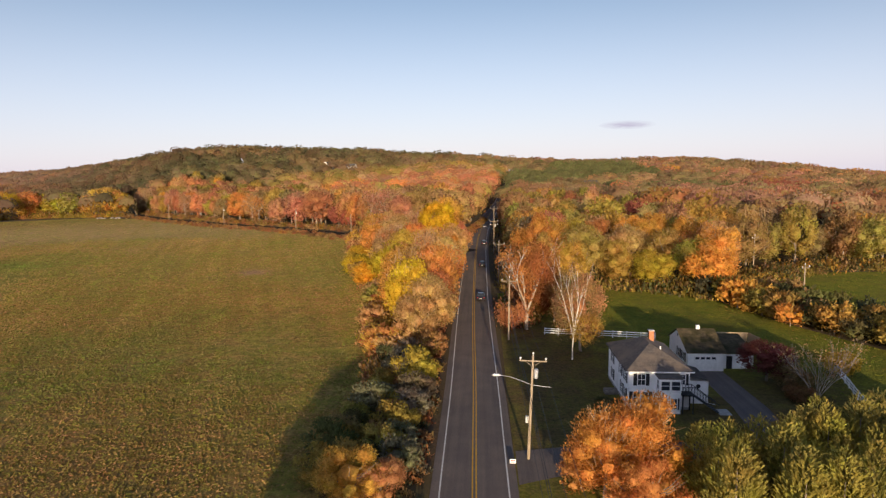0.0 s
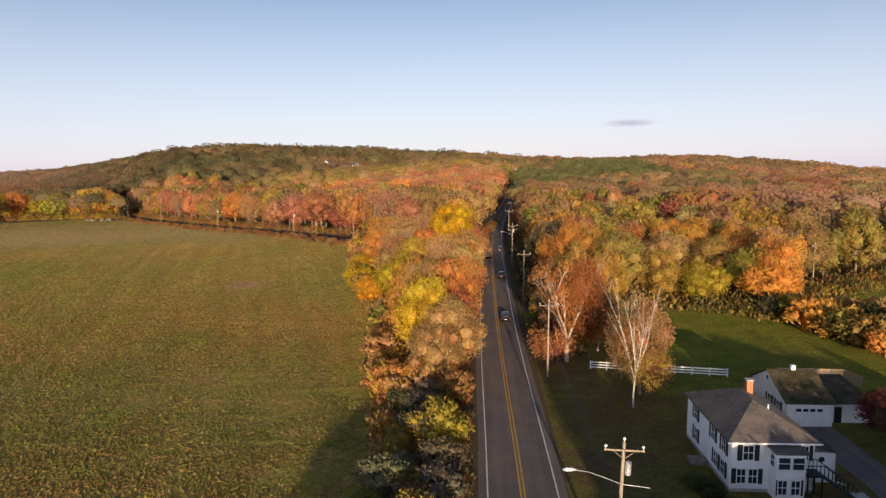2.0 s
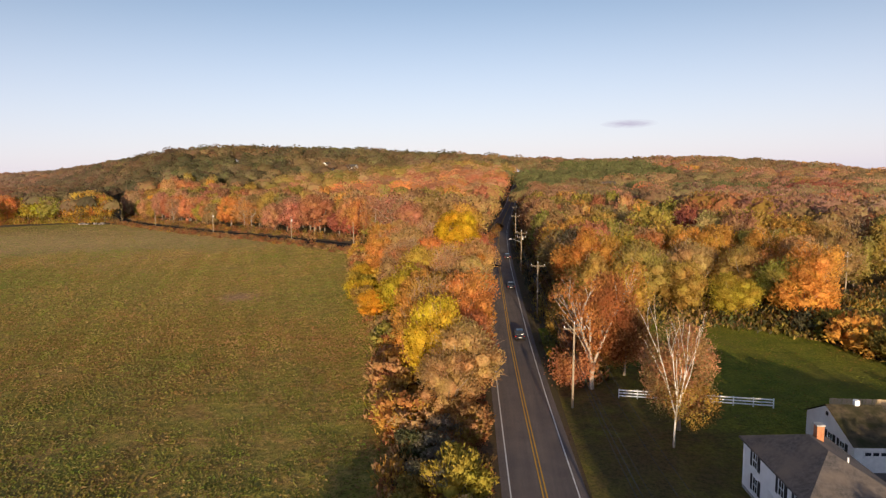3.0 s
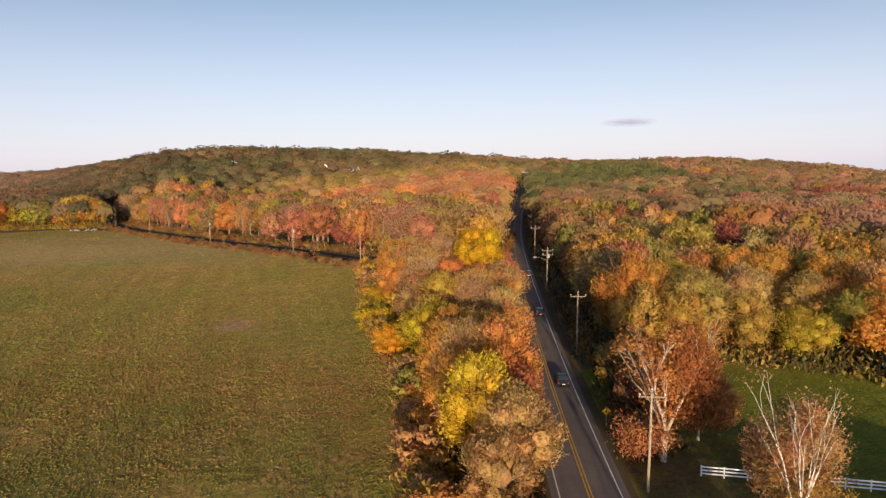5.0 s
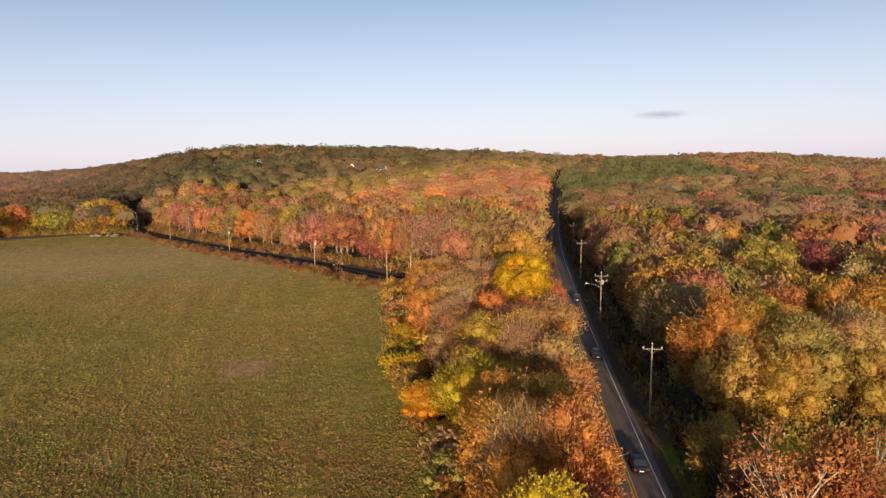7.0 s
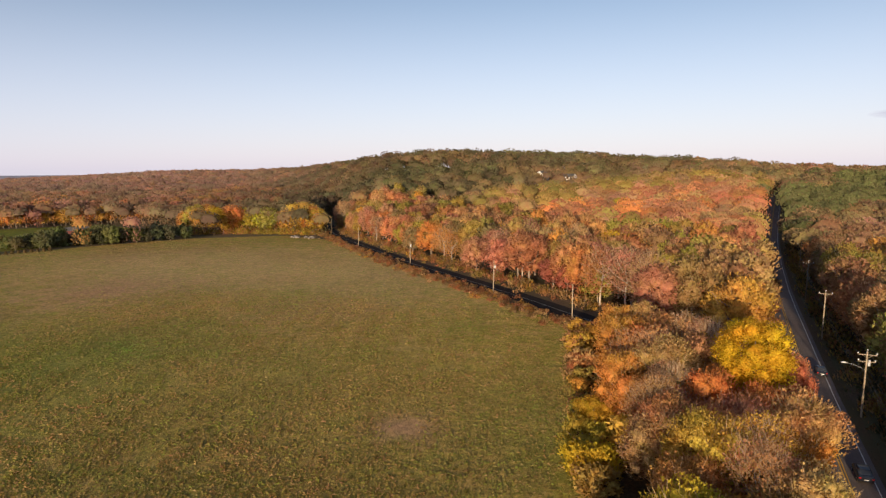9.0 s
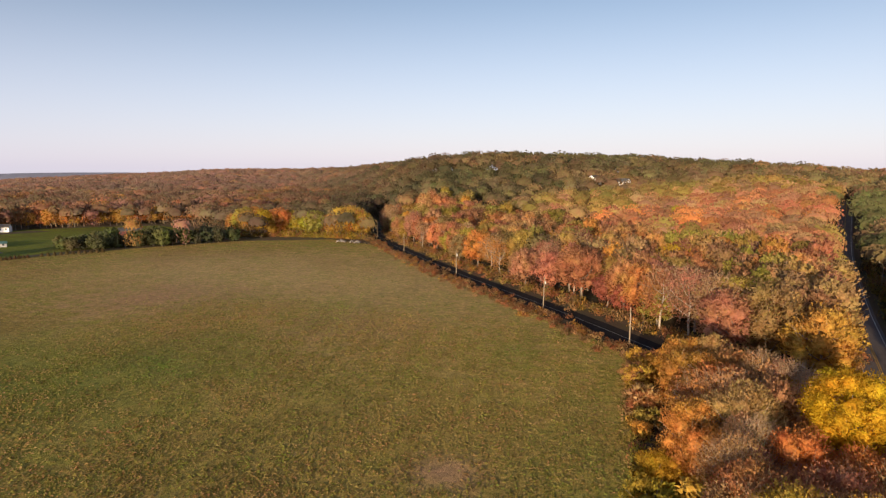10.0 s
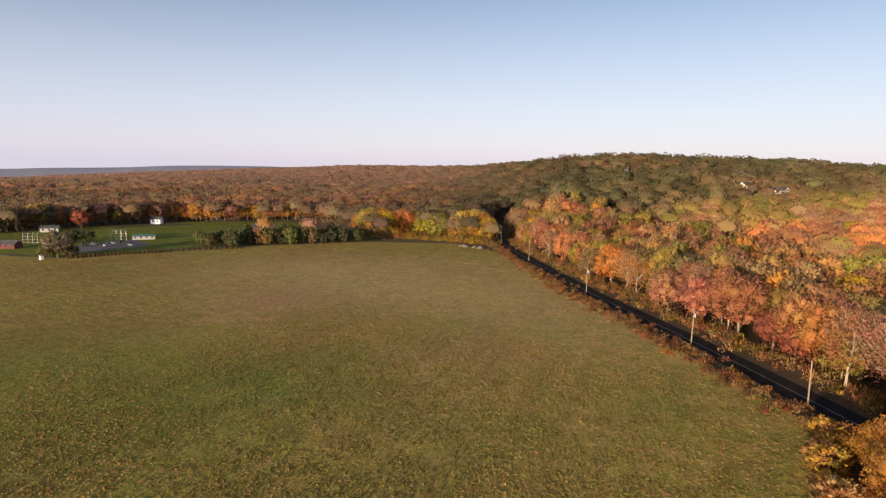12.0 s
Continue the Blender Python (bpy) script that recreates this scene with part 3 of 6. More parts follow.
def proto(shape, lod, variant):
    """Meshes of one tree: its trunk and its crown, close (3), near (0), middle (1) or far off (2)."""
    key = (shape, lod, variant)
    if key not in PROTO:
        rx, rz, zc, r, limbs = SHAPES[shape]
        seed = hash_of(shape) * 10 + variant
        n, leaf = ((10500, 0.36), (3600, 0.50), (1450, 0.72), (13000, 0.27))[lod]
        fine = (170, 90, 30, 260)[lod]
        if shape == "shrub":
            n, leaf, fine = int(n * 0.22), leaf * 0.88, 0
        if shape == "spread":
            fine = 0
        if shape == "bare":
            n, fine, leaf = int(n * 0.42), fine * 7, leaf * 0.85
        if shape == "dome":
            n, fine, leaf = int(n * 2.0), 0, leaf * 0.8
        PROTO[key] = (trunk("trunk", seed, zc + rz, r, zc, rx, rz, limbs if lod != 2 else 3, PALE_BARK if shape == "bare" else BARK, 6 if lod != 2 else 4, fine=fine),
                      crown("crown", seed + 100, rx, rz, zc, n, leaf, 40 if shape == "dome" else 27, 0.25 if shape == "dome" else 0.8, (0.85, 0.6, 0.42, 0.85)[lod], ((0.4, 0.75), (0.5, 0.9), (0.6, 1.0), (0.4, 0.75))[lod], (0.16, 0.34) if shape == "dome" else (0.18, 0.42), 0 if shape == "bare" else 1 if shape == "shrub" else (2, 1, 1, 2)[lod]))
    return PROTO[key]


def hash_of(s):
    return sum((k + 1) * ord(c) for k, c in enumerate(s)) % 97


PALETTE = {
    "gold": (0.45, 0.268, 0.060), "russet": (0.36, 0.150, 0.060), "bright": (0.50, 0.35, 0.028), "yellow": (0.48, 0.31, 0.034), "orange": (0.45, 0.212, 0.068), "rust": (0.34, 0.160, 0.072),
    "red": (0.29, 0.105, 0.064), "wine": (0.15, 0.043, 0.043), "olive": (0.295, 0.232, 0.060), "green": (0.100, 0.108, 0.042),
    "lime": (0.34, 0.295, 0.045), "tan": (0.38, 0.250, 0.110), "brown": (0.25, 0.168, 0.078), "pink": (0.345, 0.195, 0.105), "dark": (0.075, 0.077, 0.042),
    "grey": (0.165, 0.155, 0.105), "amber": (0.45, 0.205, 0.050), "coral": (0.37, 0.172, 0.084), "peach": (0.42, 0.232, 0.108)}
WORDS = {"russet": "rust-orange", "bright": "bright lemon-yellow", "gold": "golden-orange", "yellow": "bright yellow", "orange": "deep orange", "rust": "rusty brown", "red": "red", "wine": "dark wine-red", "olive": "olive-green",
         "green": "dark green", "lime": "yellow-green", "tan": "pale tan", "brown": "brown", "pink": "pinkish rust", "dark": "shaded dark green", "grey": "grey-green", "amber": "glowing orange", "coral": "coral-red", "peach": "peach-orange"}


def tree(x, y, shape, tint, scale=1.0, lod=0, tall=1.0, where="in the tree belt", group="trees of the belt"):
    """A tree as one thing with a trunk and a crown of leaves in its own colour."""
    v = int(RNG.integers(0, 3 if lod in (0, 3) else 5))
    name = NAMES[shape]
    at = Matrix.LocRotScale((x, y, h1(x, y)), Euler((radians(RNG.uniform(-3, 3)), radians(RNG.uniform(-3, 3)), RNG.uniform(-0.75, 0.75))), (scale * 1.18, scale * 1.18, scale * tall))
    t, c = proto(shape, lod, v)
    ob = thing(name, "%s with %s leaves %s" % (name.replace("maple_tree", "maple").replace("_", " "), WORDS[tint], where), "shrub" if shape == "shrub" else "tree", group, at=at)
    part("trunk", t, parent=ob)
    cr = part("crown", c, parent=ob, label=WORDS[tint] + " leaves")
    j = RNG.uniform(0.88, 1.12, 3) * RNG.uniform(0.88, 1.12)
    cr.color = (*[float(min(a * b, 0.8)) for a, b in zip(PALETTE[tint], j)], 1)
    return ob


def pick(table):
    k = list(table)
    w = np.array([table[a] for a in k], float)
    return k[int(RNG.choice(len(k), p=w / w.sum()))]


def scatter(poly, gap, rng=RNG, tries=None):
    """Points within a polygon, at least gap apart."""
    xs, ys = [p[0] for p in poly], [p[1] for p in poly]
    area = (max(xs) - min(xs)) * (max(ys) - min(ys))
    out, cells = [], {}
    for _ in range(int(tries or area / gap ** 2 * 6)):
        x, y = rng.uniform(min(xs), max(xs)), rng.uniform(min(ys), max(ys))
        c = (int(x // gap), int(y // gap))
        near = [p for i in (-1, 0, 1) for j in (-1, 0, 1) for p in cells.get((c[0] + i, c[1] + j), ())]
        if all((p[0] - x) ** 2 + (p[1] - y) ** 2 > gap * gap for p in near):
            cells.setdefault(c, []).append((x, y))
            out.append((x, y))
    o = np.array(out)
    return [tuple(p) for p in o[inside(poly, o[:, 0], o[:, 1])]]


def side_dist(x, y):
    """Distance north-east of the side road, and how far along it."""
    d = np.array(SIDE)
    k = int(np.argmin((d[:, 0] - x) ** 2 + (d[:, 1] - y) ** 2))
    return (x - d[k, 0]) * 0.67 + (y - d[k, 1]) * 0.742


# The belt between the field and the road.
BELT = [(x + 6.0 + 0.12 * max(y - 180, 0), y) for x, y in BELT_W if 96 < y < 220] + [(-34.5, 224), (-26, 216), (-13, 204), (-7.4, 198), (-6.9, 150), (-6.6, 101), (-10, 101)]
for x, y in scatter(BELT, 4.1):
    if (x + 11.2) ** 2 + (y - 186) ** 2 < 85 or y > 205 and x > -27 and side_dist(x, y) > -6.5:
        continue
    rim = inside([(px + 8, py) for px, py in BELT_W if py > 96] + [(-60, 230), (-60, 98)], [x], [y])[0]
    if y < 150:
        tint = pick({"gold": 5, "orange": 2.3, "russet": 0.5, "yellow": 2.6 if rim else 1.9, "tan": 1.2, "peach": 3})
    elif rim:
        tint = pick({"gold": 4, "orange": 3, "yellow": 1.2, "peach": 2.5})
    else:
        tint = pick({"orange": 3.6, "gold": 5, "tan": 0.6, "peach": 5, "pink": 0.6})
    shape = pick({"broad": 4, "tall": 1.5, "spread": 3, "round": 2, "bare": 4 if y > 148 and not rim else 0.5})
    tree(x, y, shape, tint, RNG.uniform(0.82, 1.06) * (0.85 if y < 112 else 1.0), 0 if y < 190 else 1)
for x, y in scatter([(px + 1.6, py) for px, py in BELT if py > 104], 4.4):
    if side_dist(x, y) < -7:
        low = RNG.uniform() < 0.75
        tree(x, y, "shrub" if low else "bare", pick({"peach": 3, "brown": 2, "tan": 3, "orange": 3, "gold": 1.5, "olive": 1}), RNG.uniform(1.3, 2.0) if low else RNG.uniform(0.6, 0.85), 1, where="among the belt's taller trees", group="young trees of the belt")
for k in range(70):
    u = RNG.uniform(0, 11) if k < 46 else 20
    if u < 11:
        (xa, ya), (xb, yb) = BELT_W[3:][int(u) % 8], BELT_W[3:][int(u) % 8 + 1]
        x, y = xa + (xb - xa) * (u % 1) + RNG.uniform(0.3, 2.5), ya + (yb - ya) * (u % 1)
    else:
        x, y = -6.6 + RNG.uniform(-0.8, 0.5), RNG.uniform(100, 198)
    tree(x, y, "shrub", pick({"gold": 4, "yellow": 1, "olive": 1.5, "rust": 3, "tan": 2}), RNG.uniform(0.7, 1.3), 1)
for x, y, sh, tint, s in ((-11.0, 187, "dome", "bright", 1.06), (-5.6, 192, "tall", "coral", 0.8), (-6.6, 206.5, "spread", "peach", 0.95), (-11.0, 202.5, "bare", "orange", 0.9), (-17.0, 202.0, "bare", "pink", 1.0), (-21.5, 207.5, "bare", "peach", 0.95), (-14.5, 196.5, "bare", "peach", 0.95), (-26.0, 211.5, "spread", "orange", 0.72), (-31.7, 203, "broad", "gold", 1.0), (-8.4, 168, "spread", "rust", 0.7), (-33, 178, "spread", "yellow", 0.62), (-33, 171, "shrub", "lime", 1.5), (-31, 165, "shrub", "yellow", 1.5), (-25.5, 150, "spread", "yellow", 0.66), (-10.5, 140, "broad", "gold", 0.95), (-35.5, 219, "spread", "gold", 0.85), (-33.5, 212, "broad", "gold", 0.95), (-34.5, 225.5, "spread", "red", 0.6)):
    tree(x, y, sh, tint, s, 0)
# Bushes in the shade at the belt's southern end, some shade put into darker tints.
for x, y in scatter([(-14.0, 59), (-12.5, 98), (-6.5, 100), (-6.2, 59)], 2.3):
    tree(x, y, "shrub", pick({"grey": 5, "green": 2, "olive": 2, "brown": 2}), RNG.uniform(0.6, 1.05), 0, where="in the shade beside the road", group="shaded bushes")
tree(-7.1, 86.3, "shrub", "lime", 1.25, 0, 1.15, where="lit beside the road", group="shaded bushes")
for x, y, sh, tint, s in ((-9.6, 55.4, "spread", "gold", 0.56), (-6.8, 56.2, "spread", "tan", 0.42)):
    tree(x, y, sh, tint, s, 3, where="at the roadside")

# East side of the road.
HOMETREES = [(16.0, 58.0, "broad", "amber", 0.74, 1.06, 3), (12.4, 56.6, "broad", "amber", 0.72, 1.05, 3), (15.4, 53.0, "spread", "orange", 0.62, 1.0, 3), (10.9, 59.4, "shrub", "orange", 0.9, 1.0, 0), (15.5, 122, "spread", "orange", 0.85, 1.25, 0), (10.8, 128, "spread", "brown", 0.7, 1.2, 0), (10.2, 136, "spread", "olive", 0.75, 1.2, 0), (40.6, 90.0, "round", "wine", 0.64, 0.70, 0), (42.0, 86.4, "shrub", "brown", 1.0, 0.9, 0), (41.4, 82.6, "shrub", "brown", 0.75, 0.7, 0), (52.2, 93.5, "shrub", "yellow", 0.9, 1.0, 0), (17.4, 78.0, "shrub", "dark", 0.55, 0.8, 0), (16.7, 79.8, "shrub", "green", 0.42, 0.8, 0)]
for x, y, sh, tint, s, k, lod in HOMETREES:
    tree(x, y, sh, tint, s, lod, k, where="beside the white house", group="garden trees")
EAST_FEATURES = [(19.5, 161, "round", "gold", 1.15), (26, 155, "round", "olive", 1.15), (22, 150, "broad", "gold", 0.95), (33, 152, "broad", "olive", 0.95), (40, 204, "round", "olive", 1.3), (50, 204, "round", "red", 1.25), (58, 190, "round", "olive", 1.35), (72, 180, "round", "olive", 1.2), (41, 149, "spread", "lime", 0.95), (51, 152, "broad", "olive", 1.0), (47, 160, "round", "olive", 1.0), (46, 172, "broad", "gold", 1.1), (33, 178, "broad", "orange", 1.1), (62, 168, "broad", "gold", 1.0)]
EASTWOOD = [(14.5, 150), (15.0, 240), (19.5, 325), (48, 318), (60, 262), (84, 200), (70, 178), (58, 150), (52, 146), (44, 160), (32, 166), (16, 158)]
for x, y, sh, tint, sc in EAST_FEATURES:
    tree(x, y, sh, tint, sc, 0 if y < 182 else 1, where="in the east wood", group="trees of the east wood")
for x, y in scatter(EASTWOOD, 5.9):
    if any((x - f[0]) ** 2 + (y - f[1]) ** 2 < 22 for f in EAST_FEATURES):
        continue
    near = y < 182
    tint = pick({"gold": 7, "olive": 7, "orange": 1.8, "lime": 1.6, "tan": 1.5} if near else {"olive": 6, "rust": 1.5, "brown": 2, "orange": 1, "gold": 2.5, "tan": 3, "peach": 2.5, "pink": 1.2})
    tree(x, y, pick({"broad": 3, "tall": 3, "round": 4}), tint, RNG.uniform(0.95, 1.25), 0 if near else 1 if y < 225 else 2, where="in the east wood", group="trees of the east wood")
for k in range(26):
    y = 126 + 8.2 * k + RNG.uniform(-2, 2)
    off = 13 if y < 150 else 14.6 if y < 202 else 13.8
    tree(road_x(y) + off + RNG.uniform(-0.5, 0.8), y, pick({"tall": 3, "broad": 2, "round": 1}) if y > 146 else "shrub", pick({"olive": 3, "rust": 3, "brown": 3, "pink": 2} if y > 190 else {"olive": 4, "gold": 4, "brown": 2}), RNG.uniform(0.95, 1.1) if y < 160 else RNG.uniform(1.05, 1.25), 1, where="beside the road", group="roadside trees")
for x, y in scatter([(50, 141), (58, 147), (66, 130), (74, 112), (86, 98), (80, 91), (66, 104), (56, 122)], 2.7):
    tree(x, y, "shrub", pick({"olive": 5, "green": 3, "dark": 1, "gold": 2, "brown": 2}), RNG.uniform(0.85, 1.5), 1, 1.15, where="in the hedgerow", group="hedgerow trees")
for x, y in scatter([(17, 150), (33, 150), (46, 146), (52, 141), (54, 147), (45, 158), (31, 163), (18, 158)], 4.2):
    tree(x, y, pick({"shrub": 3, "spread": 2}), pick({"gold": 2.5, "olive": 5, "lime": 2, "green": 1.5, "brown": 1}), RNG.uniform(0.6, 1.0), 1, where="at the edge of the lawn", group="lawn edge bushes")
for x, y in scatter([(64, 158), (72, 168), (88, 174), (158, 177), (200, 150), (206, 160), (160, 190), (86, 188), (66, 176)], 5.6):
    tree(x, y, pick({"broad": 3, "tall": 2, "round": 2, "bare": 0.6}), pick({"olive": 4, "brown": 5, "rust": 2, "gold": 1.2, "coral": 0.7}), RNG.uniform(0.8, 1.2), 1 if x < 130 else 2, where="behind the pasture", group="trees behind the pasture")
# Unseen trees south of the belt, added for the shade they cast.
for x, y, sc in ((-12, 30, 0.66), (-9.5, 25, 0.72), (-13.5, 36, 0.6)):
    tree(x, y, "round", pick({"olive": 1, "rust": 1, "gold": 1}), sc, 2, where="south of the belt", group="trees south of the belt")

# Woods on both sides, tree by tree where they are near.
def woods_tint(x, y):
    n = noise.noise(Vector((x / 60, y / 60, 3.1)))
    west = x < road_x(y)
    if west:
        t = {"rust": 2.5, "pink": 2.2 + 3 * n, "coral": 0.3 + 3 * n, "peach": 3, "orange": 2.5, "gold": 1.2, "olive": 4 - 3 * n, "tan": 3.5, "brown": 2}
    else:
        t = {"olive": 5 - 3 * n, "rust": 3, "brown": 4, "pink": 2, "gold": 0.7 + n, "coral": 0.6, "green": 1}
    return pick({k: max(v, 0.05) for k, v in t.items()})


NORTH = [(-7, 214), (-3.5, 330), (-60, 400), (-190, 480), (-250, 500), (-258, 462), (-230, 424), (-183, 379), (-124, 322), (-74, 278), (-48, 255), (-37, 246)]
for x, y in scatter(NORTH, 6.6):
    d = side_dist(x, y)
    if d < 8 or d > 95 or (d > 22 and RNG.uniform() < 0.16):
        continue
    tree(x, y, pick({"broad": 3, "tall": 3, "round": 3, "bare": 2.5 if d < 30 else 0.6}), woods_tint(x, y), RNG.uniform(1.05, 1.38), 1 if d < 24 else 2, where="beside the side road", group="trees of the north wood")
for x, y, sh, tint, s in ((-49.3, 315, "round", "yellow", 1.2), (-27, 250, "dome", "olive", 1.0), (-67, 472, "dome", "lime", 1.0), (-84, 439, "round", "lime", 1.2), (-62, 276, "broad", "red", 0.9), (-56, 268, "broad", "red", 0.75), (-46, 262, "spread", "olive", 0.9)):
    tree(x, y, sh, tint, s, 1, where="beside the side road", group="trees of the north wood")
# Golden trees at the far corner of the field.
for k in range(22):
    u = k / 21
    x, y = -246 - 78 * u + RNG.uniform(-3, 3), 412 - 26 * u * u * 1.2 + RNG.uniform(0, 8)
    tree(x, y, pick({"broad": 3, "round": 2}), pick({"gold": 4, "lime": 3, "orange": 2.5, "olive": 1.5, "yellow": 1.5}), RNG.uniform(1.15, 1.6), 1, where="at the field corner", group="trees at the field corner")


def wooded(x, y, side):
    """Where the far woods stand: outside fields, gardens, roads and the woods built tree by tree."""
    keep = ~inside(FIELD, x, y) & ~inside(SPORTS, x, y) & ~inside(EASTWOOD, x, y) & ~inside(LAWN_POLY, x, y) & ~inside(EAST_POLY, x, y)
    rx = np.array([road_x(v) for v in y])
    keep &= (np.abs(x - rx) > 6.5) | (y > 640)
    keep &= ~((x > rx) & (x < rx + 20) & (y < 335))
    dist = np.full(len(x), 1e9)
    for k in range(0, len(side), 2):
        dist = np.minimum(dist, np.hypot(x - side[k, 0], y - side[k, 1]))
    keep &= dist > 9
    west = x < rx
    sd_ = np.array([side_dist(a, b) if (w and b < 560 and a > -300) else 999 for a, b, w in zip(x, y, west)])
    keep &= ~(west & (sd_ < 95) & (sd_ > 0) & inside(NORTH, x, y)) & ~(west & (np.abs(sd_) < 9) & (x > -300))
    keep &= ~(west & (sd_ < 0) & (x > -330) & (y < 404))
    keep &= ~((x > -482) & (x < -300) & (y < 300))
    return keep & ~((x > 60) & (x < 205) & (y < 186)) & ~((x > 0) & (x < 190) & (y < 150))


# Far woods: one joined mass of leaf clumps, thinner with distance.
def far_woods():
    rng = np.random.default_rng(11)
    out, tints, norms = [], [], []
    pal = {k: np.array(v) for k, v in PALETTE.items()}
    side = np.array(SIDE)
    for r0, r1, gap, quads, size, wide, amax in ((105, 310, 8.6, 210, 0.86, 6.0, 66), (310, 500, 8.8, 115, 1.15, 6.2, 56), (500, 800, 9.6, 68, 1.65, 6.8, 50), (800, 1300, 12, 30, 2.4, 8.4, 44), (1300, 2300, 18, 12, 4.0, 12.0, 43)):
        k = int(r1 / gap) + 1
        x, y = np.meshgrid(np.arange(-k, k + 1) * gap, np.arange(0, k + 1) * gap)
        x = x.ravel() + rng.uniform(-0.36, 0.36, x.size) * gap
        y = y.ravel() + rng.uniform(-0.36, 0.36, y.size) * gap
        r, az = np.hypot(x, y), np.degrees(np.arctan2(x, y))
        ok = (r >= r0) & (r < r1) & (az > -88) & (az < amax)
        x, y = x[ok] - 10, y[ok] + 90
        keep = wooded(x, y, side)
        rr, _, crest = crest_at(x, y)
        keep &= rr < crest * 1.18
        rx = np.array([road_x(v) for v in y])
        west = x < rx
        x, y, west = x[keep], y[keep], west[keep]
        z = height(x, y)
        n1 = np.array([noise.noise(Vector((a / 70, b / 70, 0.5))) for a, b in zip(x, y)])
        n2 = np.array([noise.noise(Vector((a / 160, b / 160, 7.5))) for a, b in zip(x, y)])
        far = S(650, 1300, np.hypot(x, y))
        azd = np.degrees(np.arctan2(x, y))
        edge = y - 610 - 1.1 * np.minimum(x, 0) + 70 * n2
        hill = S(-44, -30, azd) * S(-20, 60, edge) * (1 - 0.55 * S(-4, 6, azd))
        u = 0.2 + 0.6 * rng.uniform(size=len(x)) + n1 * 0.7
        col = np.where((u < 0.40)[:, None], np.array((0.20, 0.158, 0.074)), np.where((u < 0.66)[:, None], pal["brown"], np.where((u < 0.8)[:, None], np.array((0.30, 0.172, 0.110)), np.where((u < 0.96)[:, None], pal["rust"], pal["gold"] * 0.8))))
        warm = west & (edge < 20) & (x > -260)
        u2 = 0.2 + 0.6 * rng.uniform(size=len(x)) + n1 * 0.5 + n2 * 0.4
        hot = np.where((u2 < 0.30)[:, None], pal["olive"] * 0.9, np.where((u2 < 0.50)[:, None], pal["tan"], np.where((u2 < 0.66)[:, None], pal["pink"], np.where((u2 < 0.9)[:, None], pal["coral"], pal["orange"]))))
        col = np.where(warm[:, None], hot, col)
        w = np.clip(0.5 + 0.9 * n1 + rng.uniform(-0.35, 0.35, len(x)) - 0.5 * S(60, 170, edge), 0, 1)[:, None]
        hue = np.array((0.075, 0.080, 0.040)) * (1 - w) + np.array((0.205, 0.148, 0.078)) * w
        col = col * (1 - hill[:, None] * 0.85) + hue * hill[:, None] * 0.85
        col = col * rng.uniform(0.66, 1.34, (len(x), 1)) * rng.uniform(0.90, 1.10, (len(x), 3))
        col = np.where((np.hypot(x - 168, y - 375) < 24)[:, None], pal["red"] * 0.9, col)
        pine = ((x > 14) & (x < 150) & (y > 360) & (y < 680) & (n2 + n1 > -0.1))[:, None]
        col = np.where(pine, np.array((0.11, 0.125, 0.045)) * rng.uniform(0.8, 1.3, (len(x), 1)), col)
        # distance haze painted into the tints, greyer further off and to the west
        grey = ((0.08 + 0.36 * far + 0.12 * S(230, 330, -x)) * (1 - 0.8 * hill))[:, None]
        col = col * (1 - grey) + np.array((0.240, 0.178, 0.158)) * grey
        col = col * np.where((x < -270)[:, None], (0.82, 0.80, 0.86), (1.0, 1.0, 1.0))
        hgt = rng.uniform(15, 18, len(x)) + 2.5 * n1 + hill * rng.uniform(-1, 4, len(x))
        d = unit(rng.normal(size=(len(x), quads, 3)) + (0, 0, 0.35))
        d[..., 2] = np.where(d[..., 2] < -0.35, -d[..., 2], d[..., 2])
        s = rng.uniform(0.70, 1.35, (len(x), 1, 1))
        lob = unit(rng.normal(size=(len(x), 5, 3)))
        bulge = 0.72 + 0.36 * np.einsum("nqk,nlk->nql", d, lob).max(2, keepdims=True)
        p = d * s * (wide, wide, 4.8) * bulge * rng.uniform(0.88, 1.0, (len(x), quads, 1))
        p += np.stack([x, y, z + hgt - 5.5], 1)[:, None]
        r_ = unit(rng.normal(size=d.shape))
        face = unit(d * 0.55 + r_ * 0.1 + (-0.05, -0.45, 0.12)).reshape(-1, 3)
        # thick inside of each crown, in a slightly darker tint
        ball = ICO[2] if r1 < 600 else ICO[1]
        ball = ball[ball.mean(1)[:, 2] > -0.3]
        bd = np.broadcast_to(ball.reshape(1, -1, 3), (len(x), len(ball) * 3, 3))
        bp = bd * s * (wide, wide, 4.8) * (0.72 + 0.36 * np.einsum("nqk,nlk->nql", bd, lob).max(2, keepdims=True)) * (0.74 if r1 < 810 else 0.9)
        bp = bp + np.stack([x, y, z + hgt - 5.5], 1)[:, None]
        out.append(bp.reshape(-1, 3, 3))
        norms.append(unit(bd * 0.6 + (0, -0.5, 0.12)).reshape(-1, 3))
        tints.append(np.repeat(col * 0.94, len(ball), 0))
        # skirts down to the ground where a wood ends, in a slightly darker tint
        if r1 < 810:
            rim = ~wooded(x + 3, y - 12, side) | ~wooded(x + 11, y - 6, side)
            low = p[rim].copy()
            low[..., 2] = (z[rim] + 0.8)[:, None] + (low[..., 2] - z[rim][:, None]) * rng.uniform(0.05, 0.75, low.shape[:2])
            lf = face.reshape(d.shape)[rim].reshape(-1, 3)
            ll = size * rng.uniform(0.65, 1.35, len(lf))
